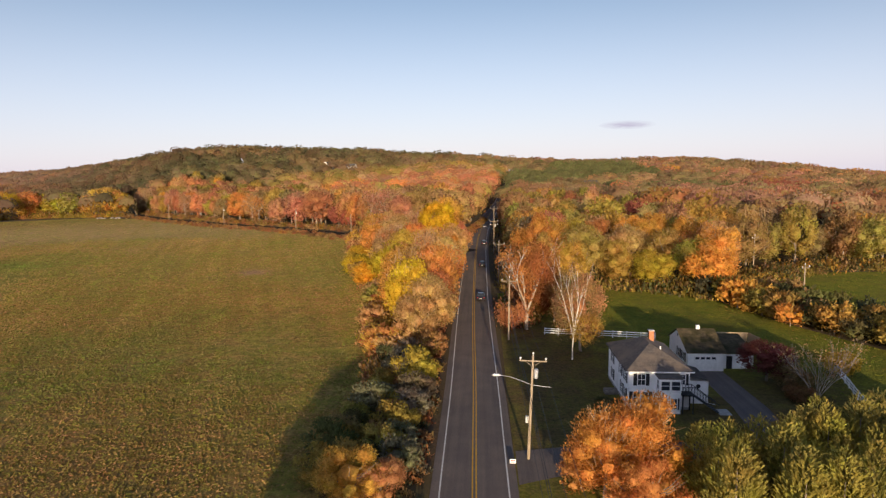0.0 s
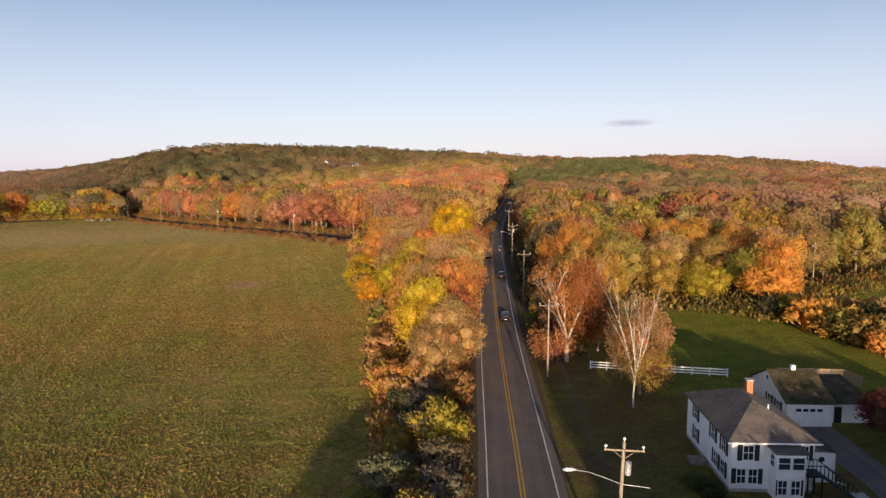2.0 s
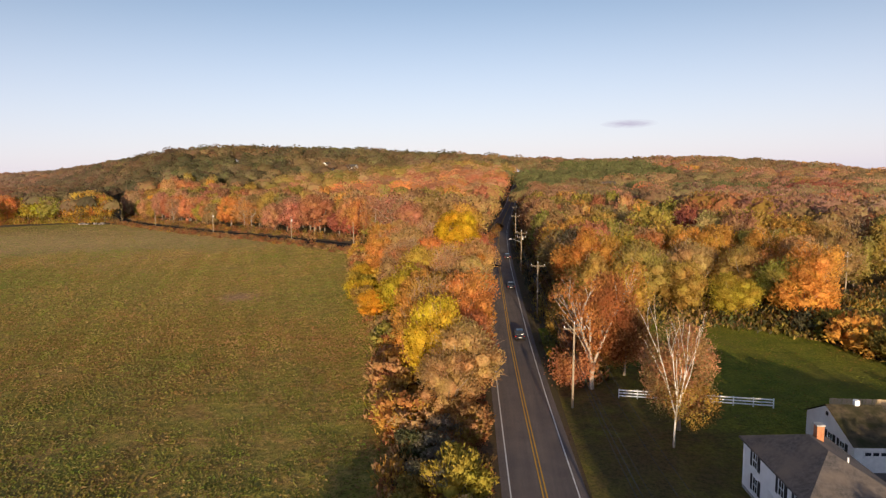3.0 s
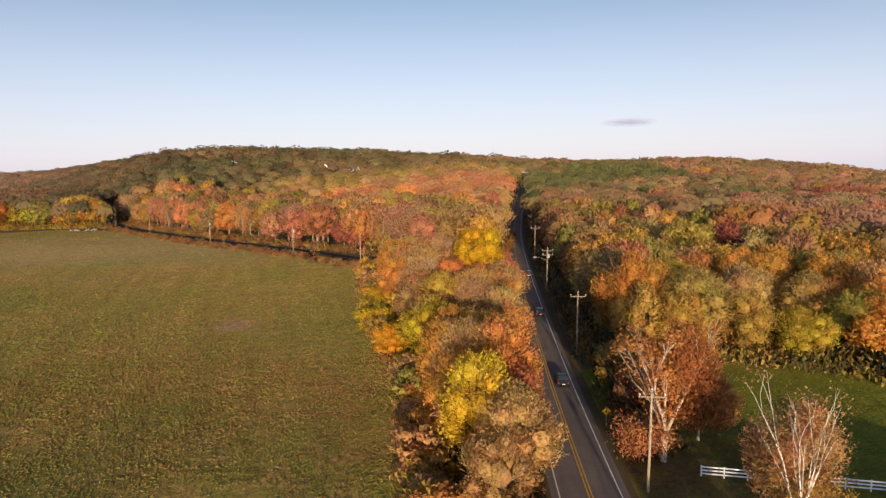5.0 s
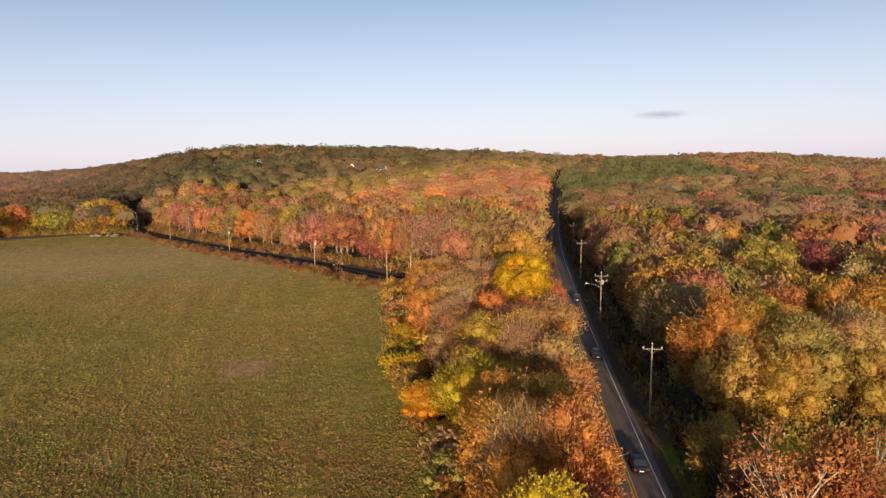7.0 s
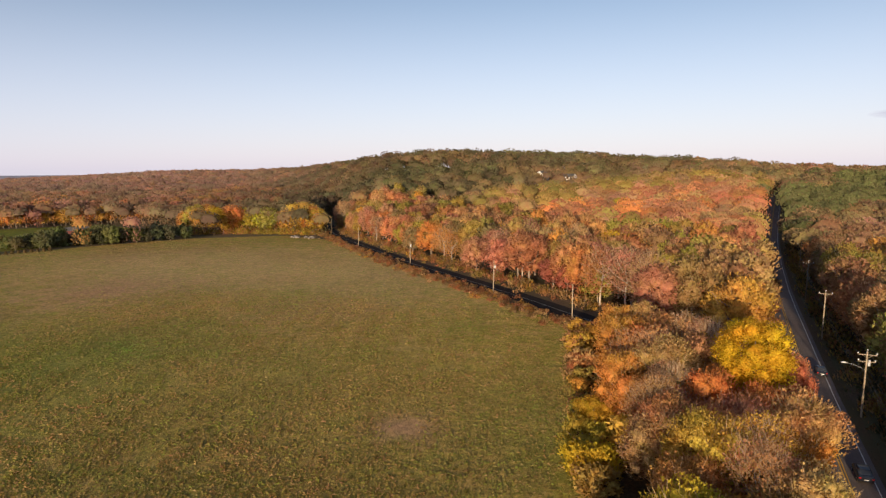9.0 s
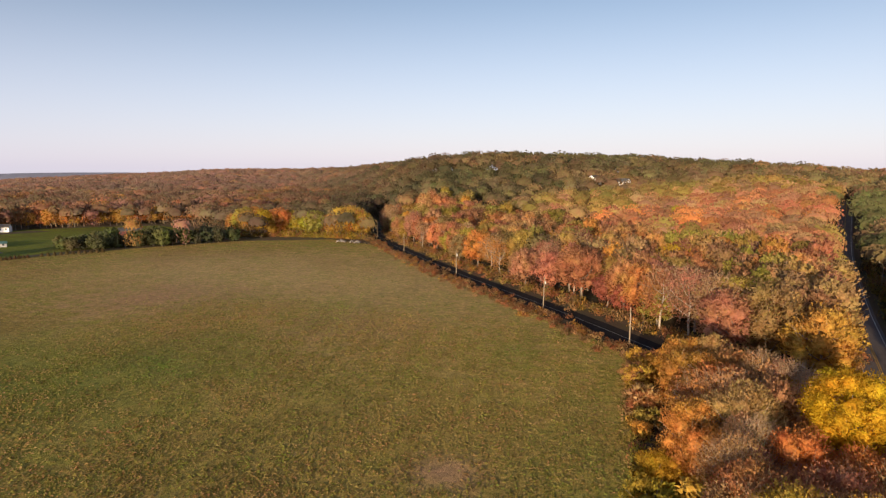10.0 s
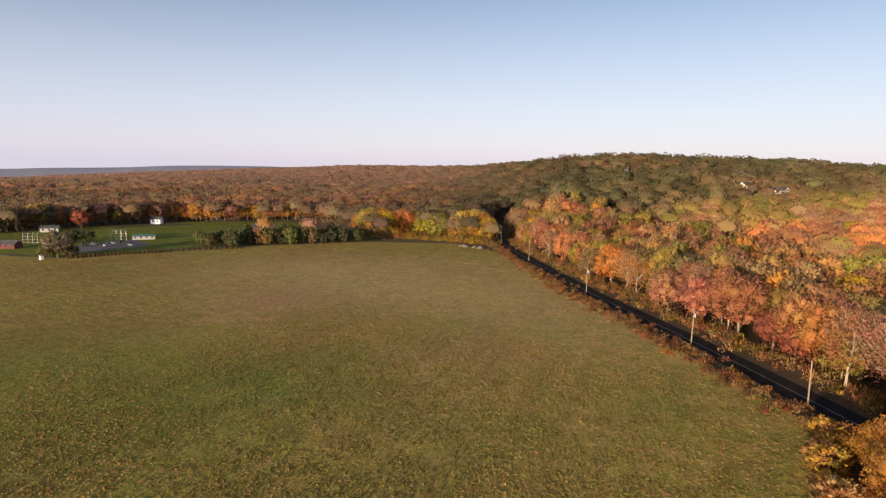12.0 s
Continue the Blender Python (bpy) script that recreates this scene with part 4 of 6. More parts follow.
            out.append(sprays(low.reshape(-1, 3), lf * 0.3 + (0, 0, 0.8), lf, ll, ll * 0.6, rng))
            norms.append(np.repeat(lf, 3, 0))
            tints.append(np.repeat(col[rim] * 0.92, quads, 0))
        ln = size * rng.uniform(0.65, 1.35, len(x) * quads)
        out.append(sprays(p.reshape(-1, 3), (d * 0.6 + r_ * 0.7 + (0, 0, 0.7)).reshape(-1, 3), face, ln, ln * rng.uniform(0.65, 1.05, len(ln)), rng))
        norms.append(np.repeat(face, 3, 0))
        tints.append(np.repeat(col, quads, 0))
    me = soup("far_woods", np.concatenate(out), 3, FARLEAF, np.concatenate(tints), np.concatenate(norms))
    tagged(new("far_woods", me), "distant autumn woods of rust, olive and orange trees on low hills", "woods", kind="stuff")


SPORTS = [(-385, 200), (-352, 222), (-342, 273), (-322, 326), (-302, 368), (-330, 395), (-430, 415), (-452, 385), (-482, 345), (-486, 280), (-482, 230), (-470, 190)]
far_woods()
tagged(new("sports_field", draped("sports_field", [(-395, 205), (-352, 226), (-346, 290), (-330, 340), (-345, 388), (-430, 410), (-452, 385), (-480, 345), (-484, 280), (-480, 230), (-470, 190)], 25.0, 0.09, LAWN)), "green sports ground beyond the field", "field", kind="structure")


def undergrowth():
    """Low bushes along verges and wood edges, joined."""
    g = np.random.default_rng(5)
    spots = []
    for k in range(620):
        x, y = SIDE[int(g.integers(3, len(SIDE) - 6))]
        o = g.uniform(6.5, 14)
        spots.append((x + o * 0.67 + g.uniform(-3, 3), y + o * 0.742 + g.uniform(-3, 3), g.uniform(0.6, 2.4), pick({"olive": 3, "gold": 1.2, "rust": 3, "tan": 3, "brown": 3, "coral": 1})))
    for k in range(1000):
        x, y = SIDE[int(g.integers(5, len(SIDE) - 18))]
        o = g.uniform(5.0, 10.5)
        spots.append((x - o * 0.67 + g.uniform(-3, 3), y - o * 0.742 + g.uniform(-3, 3), g.uniform(0.3, 1.15), pick({"gold": 0.7, "rust": 3, "tan": 3, "brown": 3})))
    e = [(10, 143), (17, 149), (32, 151), (44, 148), (52, 141), (58, 145)]
    for k in range(300):
        u = g.uniform(0, 4.99)
        (xa, ya), (xb, yb) = e[int(u)], e[int(u) + 1]
        spots.append((xa + (xb - xa) * (u % 1), ya + (yb - ya) * (u % 1) + g.uniform(-1, 6), g.uniform(1.2, 3.6), pick({"olive": 4, "brown": 2, "green": 3, "dark": 1})))
    for k in range(380):
        y = g.uniform(118, 420)
        spots.append((road_x(y) + 7.0 + g.uniform(0, 3.5), y, g.uniform(0.6, 2.6), pick({"olive": 3, "brown": 3, "dark": 2, "rust": 1})))
        spots.append((road_x(y) - 6.3 - g.uniform(0, 2.5), y * 0.75, g.uniform(0.5, 1.6), pick({"gold": 2, "brown": 2, "rust": 3, "tan": 2})))
    for (xa, ya), (xb, yb) in zip(BELT_W[2:], BELT_W[3:]):
        for k in range(26):
            u = g.uniform(0, 1)
            spots.append((xa + (xb - xa) * u + g.uniform(-0.6, 2.5), ya + (yb - ya) * u, g.uniform(0.4, 1.8), pick({"gold": 3, "tan": 3, "olive": 2, "rust": 2, "lime": 1})))
    for k in range(170):
        y = g.uniform(50, 112)
        spots.append((road_x(y) - 4.9 - g.uniform(0, 2.4), y, g.uniform(0.25, 0.9), pick({"brown": 4, "grey": 2, "rust": 2, "dark": 1})))
    for k in range(220):
        u = g.uniform(0, 1)
        spots.append((66 + 90 * u, 160 + 14 * min(1, u * 3) + g.uniform(-3, 5), g.uniform(1.0, 3.0), pick({"olive": 4, "brown": 3, "gold": 1, "green": 2})))
    for k in range(160):
        u = g.uniform(0, 1)
        spots.append((-244 - 82 * u, 409 - 31 * u * u + g.uniform(-2, 6), g.uniform(1.5, 4.0), pick({"gold": 2, "olive": 4, "lime": 2, "rust": 2})))
    x, y, r, t = zip(*spots)
    x, y, r = np.array(x), np.array(y), np.array(r)
    k = 66
    d = unit(g.normal(size=(len(x), k, 3)))
    d[..., 2] = np.abs(d[..., 2])
    p = d * r[:, None, None] * (1.25, 1.25, 1.3) * g.uniform(0.45, 1.1, (len(x), k, 1)) + np.stack([x, y, height(x, y)], 1)[:, None]
    rnd = unit(g.normal(size=d.shape))
    face = unit(d * 0.6 + rnd * 0.5).reshape(-1, 3)
    ln = np.repeat(0.25 + 0.24 * r, k) * g.uniform(0.6, 1.4, len(x) * k)
    q = sprays(p.reshape(-1, 3), (d * 0.5 + rnd * 0.6 + (0, 0, 0.8)).reshape(-1, 3), face, ln, ln * g.uniform(0.4, 0.7, len(ln)), g)
    col = np.repeat(np.array([PALETTE[c] for c in t]) * g.uniform(0.7, 1.2, (len(x), 1)), k, 0)
    tagged(new("undergrowth", soup("undergrowth", q, 3, FARLEAF, col, face)), "low autumn bushes and weeds along verges and wood edges", "undergrowth", kind="stuff")


undergrowth()


def meadow_weeds():
    """Tufts of dry weed standing in the hayfield, thick near the flight and thinner further off."""
    g = np.random.default_rng(21)
    out, cols, norms = [], [], []
    for n, x0, x1, y0, y1, size in ((280000, -115, 5, 30, 165, 0.17), (140000, -195, 0, 110, 255, 0.23), (80000, -350, -30, 70, 410, 0.36)):
        x, y = g.uniform(x0, x1, n), g.uniform(y0, y1, n)
        k = inside(FIELD, x, y)
        x, y = x[k], y[k]
        k = np.hypot(x + 61, y - 170.5) > g.uniform(2, 6, len(x))
        x, y = x[k], y[k]
        dens = np.array([noise.noise(Vector((a / 5, b / 5, 2.2))) + 0.6 * noise.noise(Vector((a / 23, b / 23, 9.2))) for a, b in zip(x, y)])
        edge = np.minimum(np.minimum(x - x0, x1 - x), np.minimum(y - y0, y1 - y)) / 30
        k = (dens > g.uniform(-0.9, 0.25, len(x))) & (edge > g.uniform(0, 1, len(x)))
        x, y, dens = x[k], y[k], dens[k]
        m = len(x)
        a = g.uniform(-1.3, 1.3, m)
        w = size * g.uniform(0.6, 1.4, m)
        h = size * g.uniform(0.5, 1.3, m) * (1.0 if size < 0.3 else 0.6)
        z = height(x, y) + 0.05
        dx, dy = np.cos(a) * w, np.sin(a) * w
        lx, ly = g.normal(size=m) * 0.12, g.normal(size=m) * 0.12
        out.append(np.stack([np.stack([x - dx, y - dy, z], 1), np.stack([x + dx, y + dy, z], 1), np.stack([x + lx + dx * 0.2, y + ly + dy * 0.2, z + h], 1)], 1))
        tone = g.uniform(size=m)[:, None]
        c = np.where(tone < 0.45, (0.170, 0.165, 0.034), np.where(tone < 0.75, (0.225, 0.168, 0.052), (0.28, 0.186, 0.075)))
        # paler brown and greener patches, and faint rows along the field's length
        p = np.array([noise.noise(Vector((a_ / 40, b_ / 40, 5.1))) + 0.6 * noise.noise(Vector((a_ / 13, b_ / 13, 6.3))) for a_, b_ in zip(x, y)])[:, None]
        rows = np.array([noise.noise(Vector(((a_ * 0.94 + b_ * 0.35) / 2.6, (b_ * 0.94 - a_ * 0.35) / 60, 1.7))) for a_, b_ in zip(x, y)])[:, None]
        c = c * np.where(p > 0, 1 + p * (0.34, 0.16, 0.40), 1 + p * (0.36, 0.02, 0.25)) * (1 + 0.24 * rows)
        cols.append(c * g.uniform(0.72, 1.25, (m, 1)) * 1.1)
        norms.append(unit(np.stack([-np.sin(a), -np.cos(a) * 0.9 - 0.25, np.full(m, 0.9)], 1) + g.normal(size=(m, 3)) * 0.15))
    tagged(new("field_weeds", soup("field_weeds", np.concatenate(out), 3, FARLEAF, np.concatenate(cols), np.concatenate(norms))), "olive and brown weed tufts in the hayfield", "weeds", kind="stuff")


meadow_weeds()


def lawn_tufts():
    """Tussocks and fallen leaves on the lawn and pasture."""
    g = np.random.default_rng(31)
    x, y = g.uniform(5, 150, 60000), g.uniform(60, 175, 60000)
    k = (inside(LAWN_POLY, x, y) | inside(EAST_POLY, x, y)) & ~((x < 42) & (y > 60) & (y < 104)) & (x > 15)
    x, y = x[k], y[k]
    n = np.array([noise.noise(Vector((a / 4, b / 4, 1.2))) for a, b in zip(x, y)])
    k = n > g.uniform(-0.7, 0.4, len(x))
    x, y = x[k], y[k]
    m = len(x)
    a, w, h = g.uniform(-1.3, 1.3, m), g.uniform(0.10, 0.28, m), g.uniform(0.06, 0.16, m)
    z = height(x, y) + 0.06
    sx, sy = np.cos(a) * w, np.sin(a) * w
    q = np.stack([np.stack([x - sx, y - sy, z], 1), np.stack([x + sx, y + sy, z], 1), np.stack([x + sy * 0.5, y - sx * 0.5, z + h], 1)], 1)
    tone = g.uniform(size=m)[:, None]
    col = np.where(tone < 0.8, (0.14, 0.165, 0.02), (0.26, 0.15, 0.045)) * g.uniform(0.6, 1.3, (m, 1))
    tagged(new("lawn_tufts", soup("lawn_tufts", q, 3, FARLEAF, col, unit(g.normal(size=(m, 3)) * 0.25 + (0, -0.7, 0.8)))), "grass tussocks and fallen leaves on the lawn", "grass", kind="stuff")


lawn_tufts()

# ---- poles and wires ----


def crossarm(parent, z, half, pins, yoff=-0.16):
    a = part("crossarm", boxes((-half, half, yoff - 0.05, yoff + 0.05, z - 0.06, z + 0.06), bevel=0.012), POLE, parent)
    for sgn in (-1, 1):
        bm = bmesh.new()
        tube(bm, [(sgn * half * 0.55, yoff, z - 0.05), (0, yoff, z - 0.62)], [0.022, 0.022], 4)
        part("brace", bm, POLE, parent)
    for px in pins:
        bm = bmesh.new()
        tube(bm, [(px, yoff, z + 0.05), (px, yoff, z + 0.16), (px, yoff, z + 0.2), (px, yoff, z + 0.28), (px, yoff, z + 0.36)], [0.03, 0.03, 0.10, 0.12, 0.05], 8)
        part("insulator", bm, CERAMIC, parent, "grey ceramic insulator")
    return a


def lamp_arm(parent, z, reach, turn=1):
    bm = bmesh.new()
    tube(bm, [(0, 0, z), (-reach * 0.3 * turn, 0, z + 0.35), (-reach * 0.7 * turn, 0, z + 0.75), (-reach * turn, 0, z + 0.85)], [0.035, 0.035, 0.03, 0.03], 6)
    part("lamp_arm", bm, METAL, parent, "curved metal lamp arm")
    bm = bmesh.new()
    tube(bm, [(-(reach - 0.1) * turn, 0, z + 0.86), (-(reach + 0.15) * turn, 0, z + 0.87), (-(reach + 0.6) * turn, 0, z + 0.84), (-(reach + 0.8) * turn, 0, z + 0.82)], [0.06, 0.14, 0.16, 0.05], 8)
    part("lamp_head", bm, METAL, parent, "grey street lamp head")


def pole(x, y, h=10.8, arm=1.35, turn=0.0, lean=0.0, lamp=0.0, can=False, box_=False, label="weathered wooden power pole with a crossarm", group="power poles", r=0.16):
    ob = thing("utility_pole", label, "utility pole", group, at=Matrix.Translation((x, y, h1(x, y))) @ Euler((0, radians(lean), radians(turn))).to_matrix().to_4x4())
    bm = bmesh.new()
    tube(bm, [(0, 0, -0.5), (0, 0, h * 0.5), (0, 0, h)], [r, r * 0.85, r * 0.68], 9)
    part("pole_shaft", bm, POLE, ob)
    if arm:
        crossarm(ob, h - 0.5, arm, (-arm * 0.92, arm * 0.92))
        bm = bmesh.new()
        tube(bm, [(0, 0, h - 0.02), (0, 0, h + 0.14), (0, 0, h + 0.2), (0, 0, h + 0.34)], [0.04, 0.04, 0.12, 0.06], 8)
        part("insulator", bm, CERAMIC, ob, "grey ceramic insulator")
    if lamp:
        lamp_arm(ob, h - 3.0, lamp)
    if can:
        bm = bmesh.new()
        tube(bm, [(0.36, 0, h - 2.3), (0.36, 0, h - 2.25), (0.36, 0, h - 1.4), (0.36, 0, h - 1.32)], [0.16, 0.22, 0.22, 0.12], 12)
        part("transformer", bm, METAL, ob, "grey transformer can")
    if box_:
        part("meter_box", boxes((-0.48, -0.16, -0.14, 0.14, h - 6.9, h - 6.2), bevel=0.03), METAL, ob, "pale grey metal box")
        bm = bmesh.new()
        tube(bm, [(0.1, 0, h - 3.0), (1.9, 0, h - 3.15)], [0.03, 0.02], 5)
        part("side_bracket", bm, METAL, ob)
    return ob


MAIN_POLES = [(6.6, 65.3), (6.4, 109.8), (5.7, 153.6), (5.3, 199.3), (6.0, 243.0), (8.6, 290.0), (12.4, 338.0)]
POLES = []
for k, (x, y) in enumerate(MAIN_POLES):
    POLES.append(pole(x, y, lean=2.2 if k == 0 else 0.6, lamp={0: 3.2, 3: 2.6}.get(k, 0), can=k in (0, 3), box_=k == 0,
                      label="weathered wooden power pole with crossarm and street lamp" if k in (0, 3) else "weathered wooden power pole with a crossarm"))
    if k == 3:
        crossarm(POLES[-1], 9.2, 1.2, (-1.1, 1.1))
SIDE_POLES = [(-49.0, 241.5), (-79.0, 268.0), (-131.0, 315.0), (-190.0, 372.0), (-241, 424)]
for k, (x, y) in enumerate(SIDE_POLES):
    pole(x, y, 9.6 if k else 8.8, 0, lean=1.2 if k % 2 else 0, can=k in (1, 2), label="pale wooden pole beside the side road", group="side road poles", r=0.17)
for x, y in ((70.5, 166.0), (63.0, 126.0), (92, 238)):
    pole(x, y, 10.2, 1.3, turn=35, label="wooden power pole with crossarm in the pasture", group="pasture poles")


def wire(name, a, b, sag, parent, r=0.016):
    bm = bmesh.new()
    a, b = Vector(a), Vector(b)
    tube(bm, [a.lerp(b, k / 10) - Vector((0, 0, sag * 4 * (k / 10) * (1 - k / 10))) for k in range(11)], [r] * 11, 3)
    part(name, bm, WIRE, parent)


WIRES = thing("power_lines", "thin dark overhead cables between the roadside poles", "power lines")
for (xa, ya), (xb, yb) in zip([(7.0, 18.0)] + MAIN_POLES, MAIN_POLES):
    za, zb = h1(xa, ya), h1(xb, yb)
    for dx, z in ((-1.24, 10.65), (1.24, 10.65), (0, 11.1)):
        wire("conductor", (xa + dx, ya, za + z), (xb + dx, yb, zb + z), 0.7, WIRES)
    wire("cable", (xa + 0.1, ya, za + 7.2), (xb + 0.1, yb, zb + 7.2), 0.9, WIRES, 0.03)
    wire("cable", (xa + 0.1, ya, za + 6.4), (xb + 0.1, yb, zb + 6.4), 1.0, WIRES, 0.026)
SWIRES = thing("side_road_lines", "overhead cables along the side road", "power lines")
for (xa, ya), (xb, yb) in zip(SIDE_POLES, SIDE_POLES[1:]):
    for z in (9.0, 7.0):
        wire("cable", (xa, ya, h1(xa, ya) + z), (xb, yb, h1(xb, yb) + z), 1.2, SWIRES, 0.018)

# ---- white house ----
HX0, HX1, HY0, HY1, EAVE = 20.0, 27.1, 80.0, 91.6, 4.85


def window(parent, x, y, z, w, h, facing, shutters=True, name="window", panes=2):
    """A framed sash window on a wall: facing S (normal -y) or W (normal -x)."""
    m = Matrix.Translation((x, y, z)) @ Euler((0, 0, 0 if facing == "S" else radians(-90))).to_matrix().to_4x4()
    bm = bmesh.new()
    rings = []
    for y_, grow in ((0.0, 0.0), (-0.07, 0.0), (-0.07, 1.0), (0.0, 1.0)):
        x_, lo, up = w / 2 + 0.09 * grow, -h / 2 - 0.1 * grow, h / 2 + 0.12 * grow
        rings.append([bm.verts.new(m @ Vector(p)) for p in ((-x_, y_, lo), (x_, y_, lo), (x_, y_, up), (-x_, y_, up))])
    for r0, r1 in zip(rings, rings[1:] + rings[:1]):
        for k in range(4):
            bm.faces.new((r0[k], r0[(k + 1) % 4], r1[(k + 1) % 4], r1[k]))
    fr = part(name, bm, WHITE, parent)
    part("glazing_bar", boxes((-w / 2, w / 2, -0.055, 0, -0.035, 0.035), m=m), WHITE, fr)
    for q in [(-w / 2 + w * k / panes) for k in range(1, panes)]:
        for lo, up in ((-h / 2, -0.036), (0.036, h / 2)):
            part("glazing_bar", boxes((q - 0.025, q + 0.025, -0.05, 0, lo, up), m=m), WHITE, fr)
    for k, (a, b) in enumerate(((-h / 2, -0.035), (0.035, h / 2))):
        part("pane", boxes((-w / 2, w / 2, -0.035 + 0.004 * k, -0.012, a, b), m=m), GLASS, fr, "dark reflecting glass")
    if shutters:
        for sgn in (-1, 1):
            cx = sgn * (w / 2 + 0.09 + 0.22)
            bm = boxes((cx - 0.21, cx + 0.21, -0.06, 0, -h / 2 - 0.08, h / 2 + 0.08), m=m)
            for q in range(8):
                zz = -h / 2 + (q + 0.5) * h / 8
                box(bm, cx - 0.16, cx + 0.16, -0.08, -0.06, zz - 0.05, zz + 0.02, m=m)
            part("shutter", bm, BLACK, parent, "black louvred shutter")
    return fr


def hip_roof(x0, x1, y0, y1, z0, z1, ra, rb, over=0.4, thick=0.18):
    """A hipped roof whose ridge runs between two points (x, y)."""
    bm = bmesh.new()
    c = [(x0 - over, y0 - over), (x1 + over, y0 - over), (x1 + over, y1 + over), (x0 - over, y1 + over)]
    lo = [bm.verts.new((x, y, z0 - thick * 0.5)) for x, y in c]
    up = [bm.verts.new((x, y, z0 + thick * 0.5)) for x, y in c]
    a, b = bm.verts.new((*ra, z1)), bm.verts.new((*rb, z1))
    bm.faces.new(lo)
    for k in range(4):
        bm.faces.new((lo[k], lo[(k + 1) % 4], up[(k + 1) % 4], up[k]))
    bm.faces.new((up[0], up[1], a))
    bm.faces.new((up[1], up[2], b, a))
    bm.faces.new((up[2], up[3], b))
    bm.faces.new((up[3], up[0], a, b))
    return bm


def build_house():
    ob = thing("house", "two-storey white clapboard house with dark hipped roof", "house", at=Matrix.Translation((-0.4, -0.8, 0)))
    part("foundation", boxes((HX0 - 0.05, HX1 + 0.05, HY0 - 0.05, HY1 + 0.05, -0.3, 0.35)), CONCRETE, ob)
    part("wall", boxes((HX0, HX1, HY0, HY1, 0.35, EAVE)), SIDING, ob)
    for x in (HX0, HX1):
        for y in (HY0, HY1):
            part("corner_board", boxes((x - 0.07, x + 0.07, y - 0.07, y + 0.07, 0.35, EAVE - 0.08)), WHITE, ob)
    part("roof", hip_roof(HX0, HX1, HY0, HY1, EAVE, 7.1, (23.5, 84.3), (23.5, 87.5)), ROOF, ob, "dark grey shingle roof")
    ch = part("chimney", boxes((24.3, 24.9, 87.6, 88.2, 6.0, 7.75)), BRICKRED, ob, "orange-red brick chimney")
    part("chimney_cap", boxes((24.22, 24.98, 87.52, 88.28, 7.75, 7.87), bevel=0.02), CONCRETE, ch)
    bm = bmesh.new()
    tube(bm, [(24.6, 83.5, 6.1), (24.6, 83.5, 6.9)], [0.07, 0.07], 7)
    part("vent_pipe", bm, WHITE, ob)
    part("gutter", boxes((HX0 - 0.5, HX1 + 0.5, HY0 - 0.52, HY0 - 0.42, EAVE - 0.1, EAVE + 0.02)), WHITE, ob)
    # west wall windows
    for y in (81.6, 84.3, 89.2):
        window(ob, HX0 - 0.003, y, 3.75, 0.85, 1.3, "W")
    for y in (81.7, 83.4, 89.0):
        window(ob, HX0 - 0.003, y, 1.55, 0.85, 1.3, "W")
    part("door", boxes((HX0 - 0.06, HX0 + 0.02, 85.6, 86.5, 0.4, 2.45)), WHITE, ob, "white side door")
    # south wall windows
    window(ob, 21.5, HY0 - 0.003, 3.75, 0.85, 1.3, "S")
    for x in (20.95, 21.95):
        window(ob, x, HY0 - 0.003, 1.55, 0.72, 1.3, "S", shutters=False)
    for x in (20.3, 22.6):
        part("shutter", boxes((x - 0.2, x + 0.2, HY0 - 0.07, HY0 - 0.002, 0.85, 2.25)), BLACK, ob, "black louvred shutter")
    window(ob, 26.35, HY0 - 0.003, 3.8, 0.55, 1.2, "S", shutters=False)
    part("shutter", boxes((26.75, 27.02, HY0 - 0.07, HY0 - 0.002, 3.1, 4.5)), BLACK, ob, "black louvred shutter")
    # two-storey bay with a glazed upper room
    bay = part("bay", boxes((23.3, 25.75, 78.5, HY0 - 0.002, 0.1, 4.35)), SIDING, ob, "white projecting sunroom bay")
    part("bay_roof", boxes((23.1, 25.95, 78.25, HY0 - 0.005, 4.35, 4.55), bevel=0.03), ROOF, bay)
    for x in (23.93, 25.12):
        window(bay, x, 78.497, 3.5, 0.95, 1.05, "S", shutters=False, panes=1)
    window(bay, 23.297, 79.2, 3.5, 0.7, 1.05, "W", shutters=False, panes=1)
    part("sill_band", boxes((23.25, 25.8, 78.44, 78.5, 2.72, 2.84)), WHITE, bay)
    for x in (23.85, 24.95):
        window(bay, x, 78.497, 1.3, 0.7, 1.25, "S", shutters=False)
    for x in (23.4, 25.45):
        part("shutter", boxes((x - 0.08, x + 0.13, 78.43, 78.498, 0.6, 2.0)), BLACK, bay, "black shutter")
    # low east wing
    wing = part("wing", boxes((HX1 + 0.002, 30.1, 82.0, 87.2, 0.0, 2.95)), SIDING, ob, "low white side wing")
    bm = bmesh.new()
    v = [bm.verts.new(p) for p in ((HX1 + 0.05, 81.7, 3.75), (30.4, 81.7, 2.95), (30.4, 87.5, 2.95), (HX1 + 0.05, 87.5, 3.75))]
    bm.faces.new(v)
    bmesh.ops.solidify(bm, geom=bm.faces[:], thickness=0.16)
    part("wing_roof", bm, ROOF, wing)
    bm = bmesh.new()
    tube(bm, [(28.9, 81.99, 2.3), (28.9, 81.93, 2.3)], [0.26, 0.26], 16)
    part("oval_window", bm, BLACK, wing, "small round dark window")
    bm = bmesh.new()
    tube(bm, [(30.05, 81.9, 2.9), (30.05, 81.9, 0.25), (30.9, 81.5, 0.1)], [0.05, 0.05, 0.05], 6)
    part("downpipe", bm, WHITE, wing)
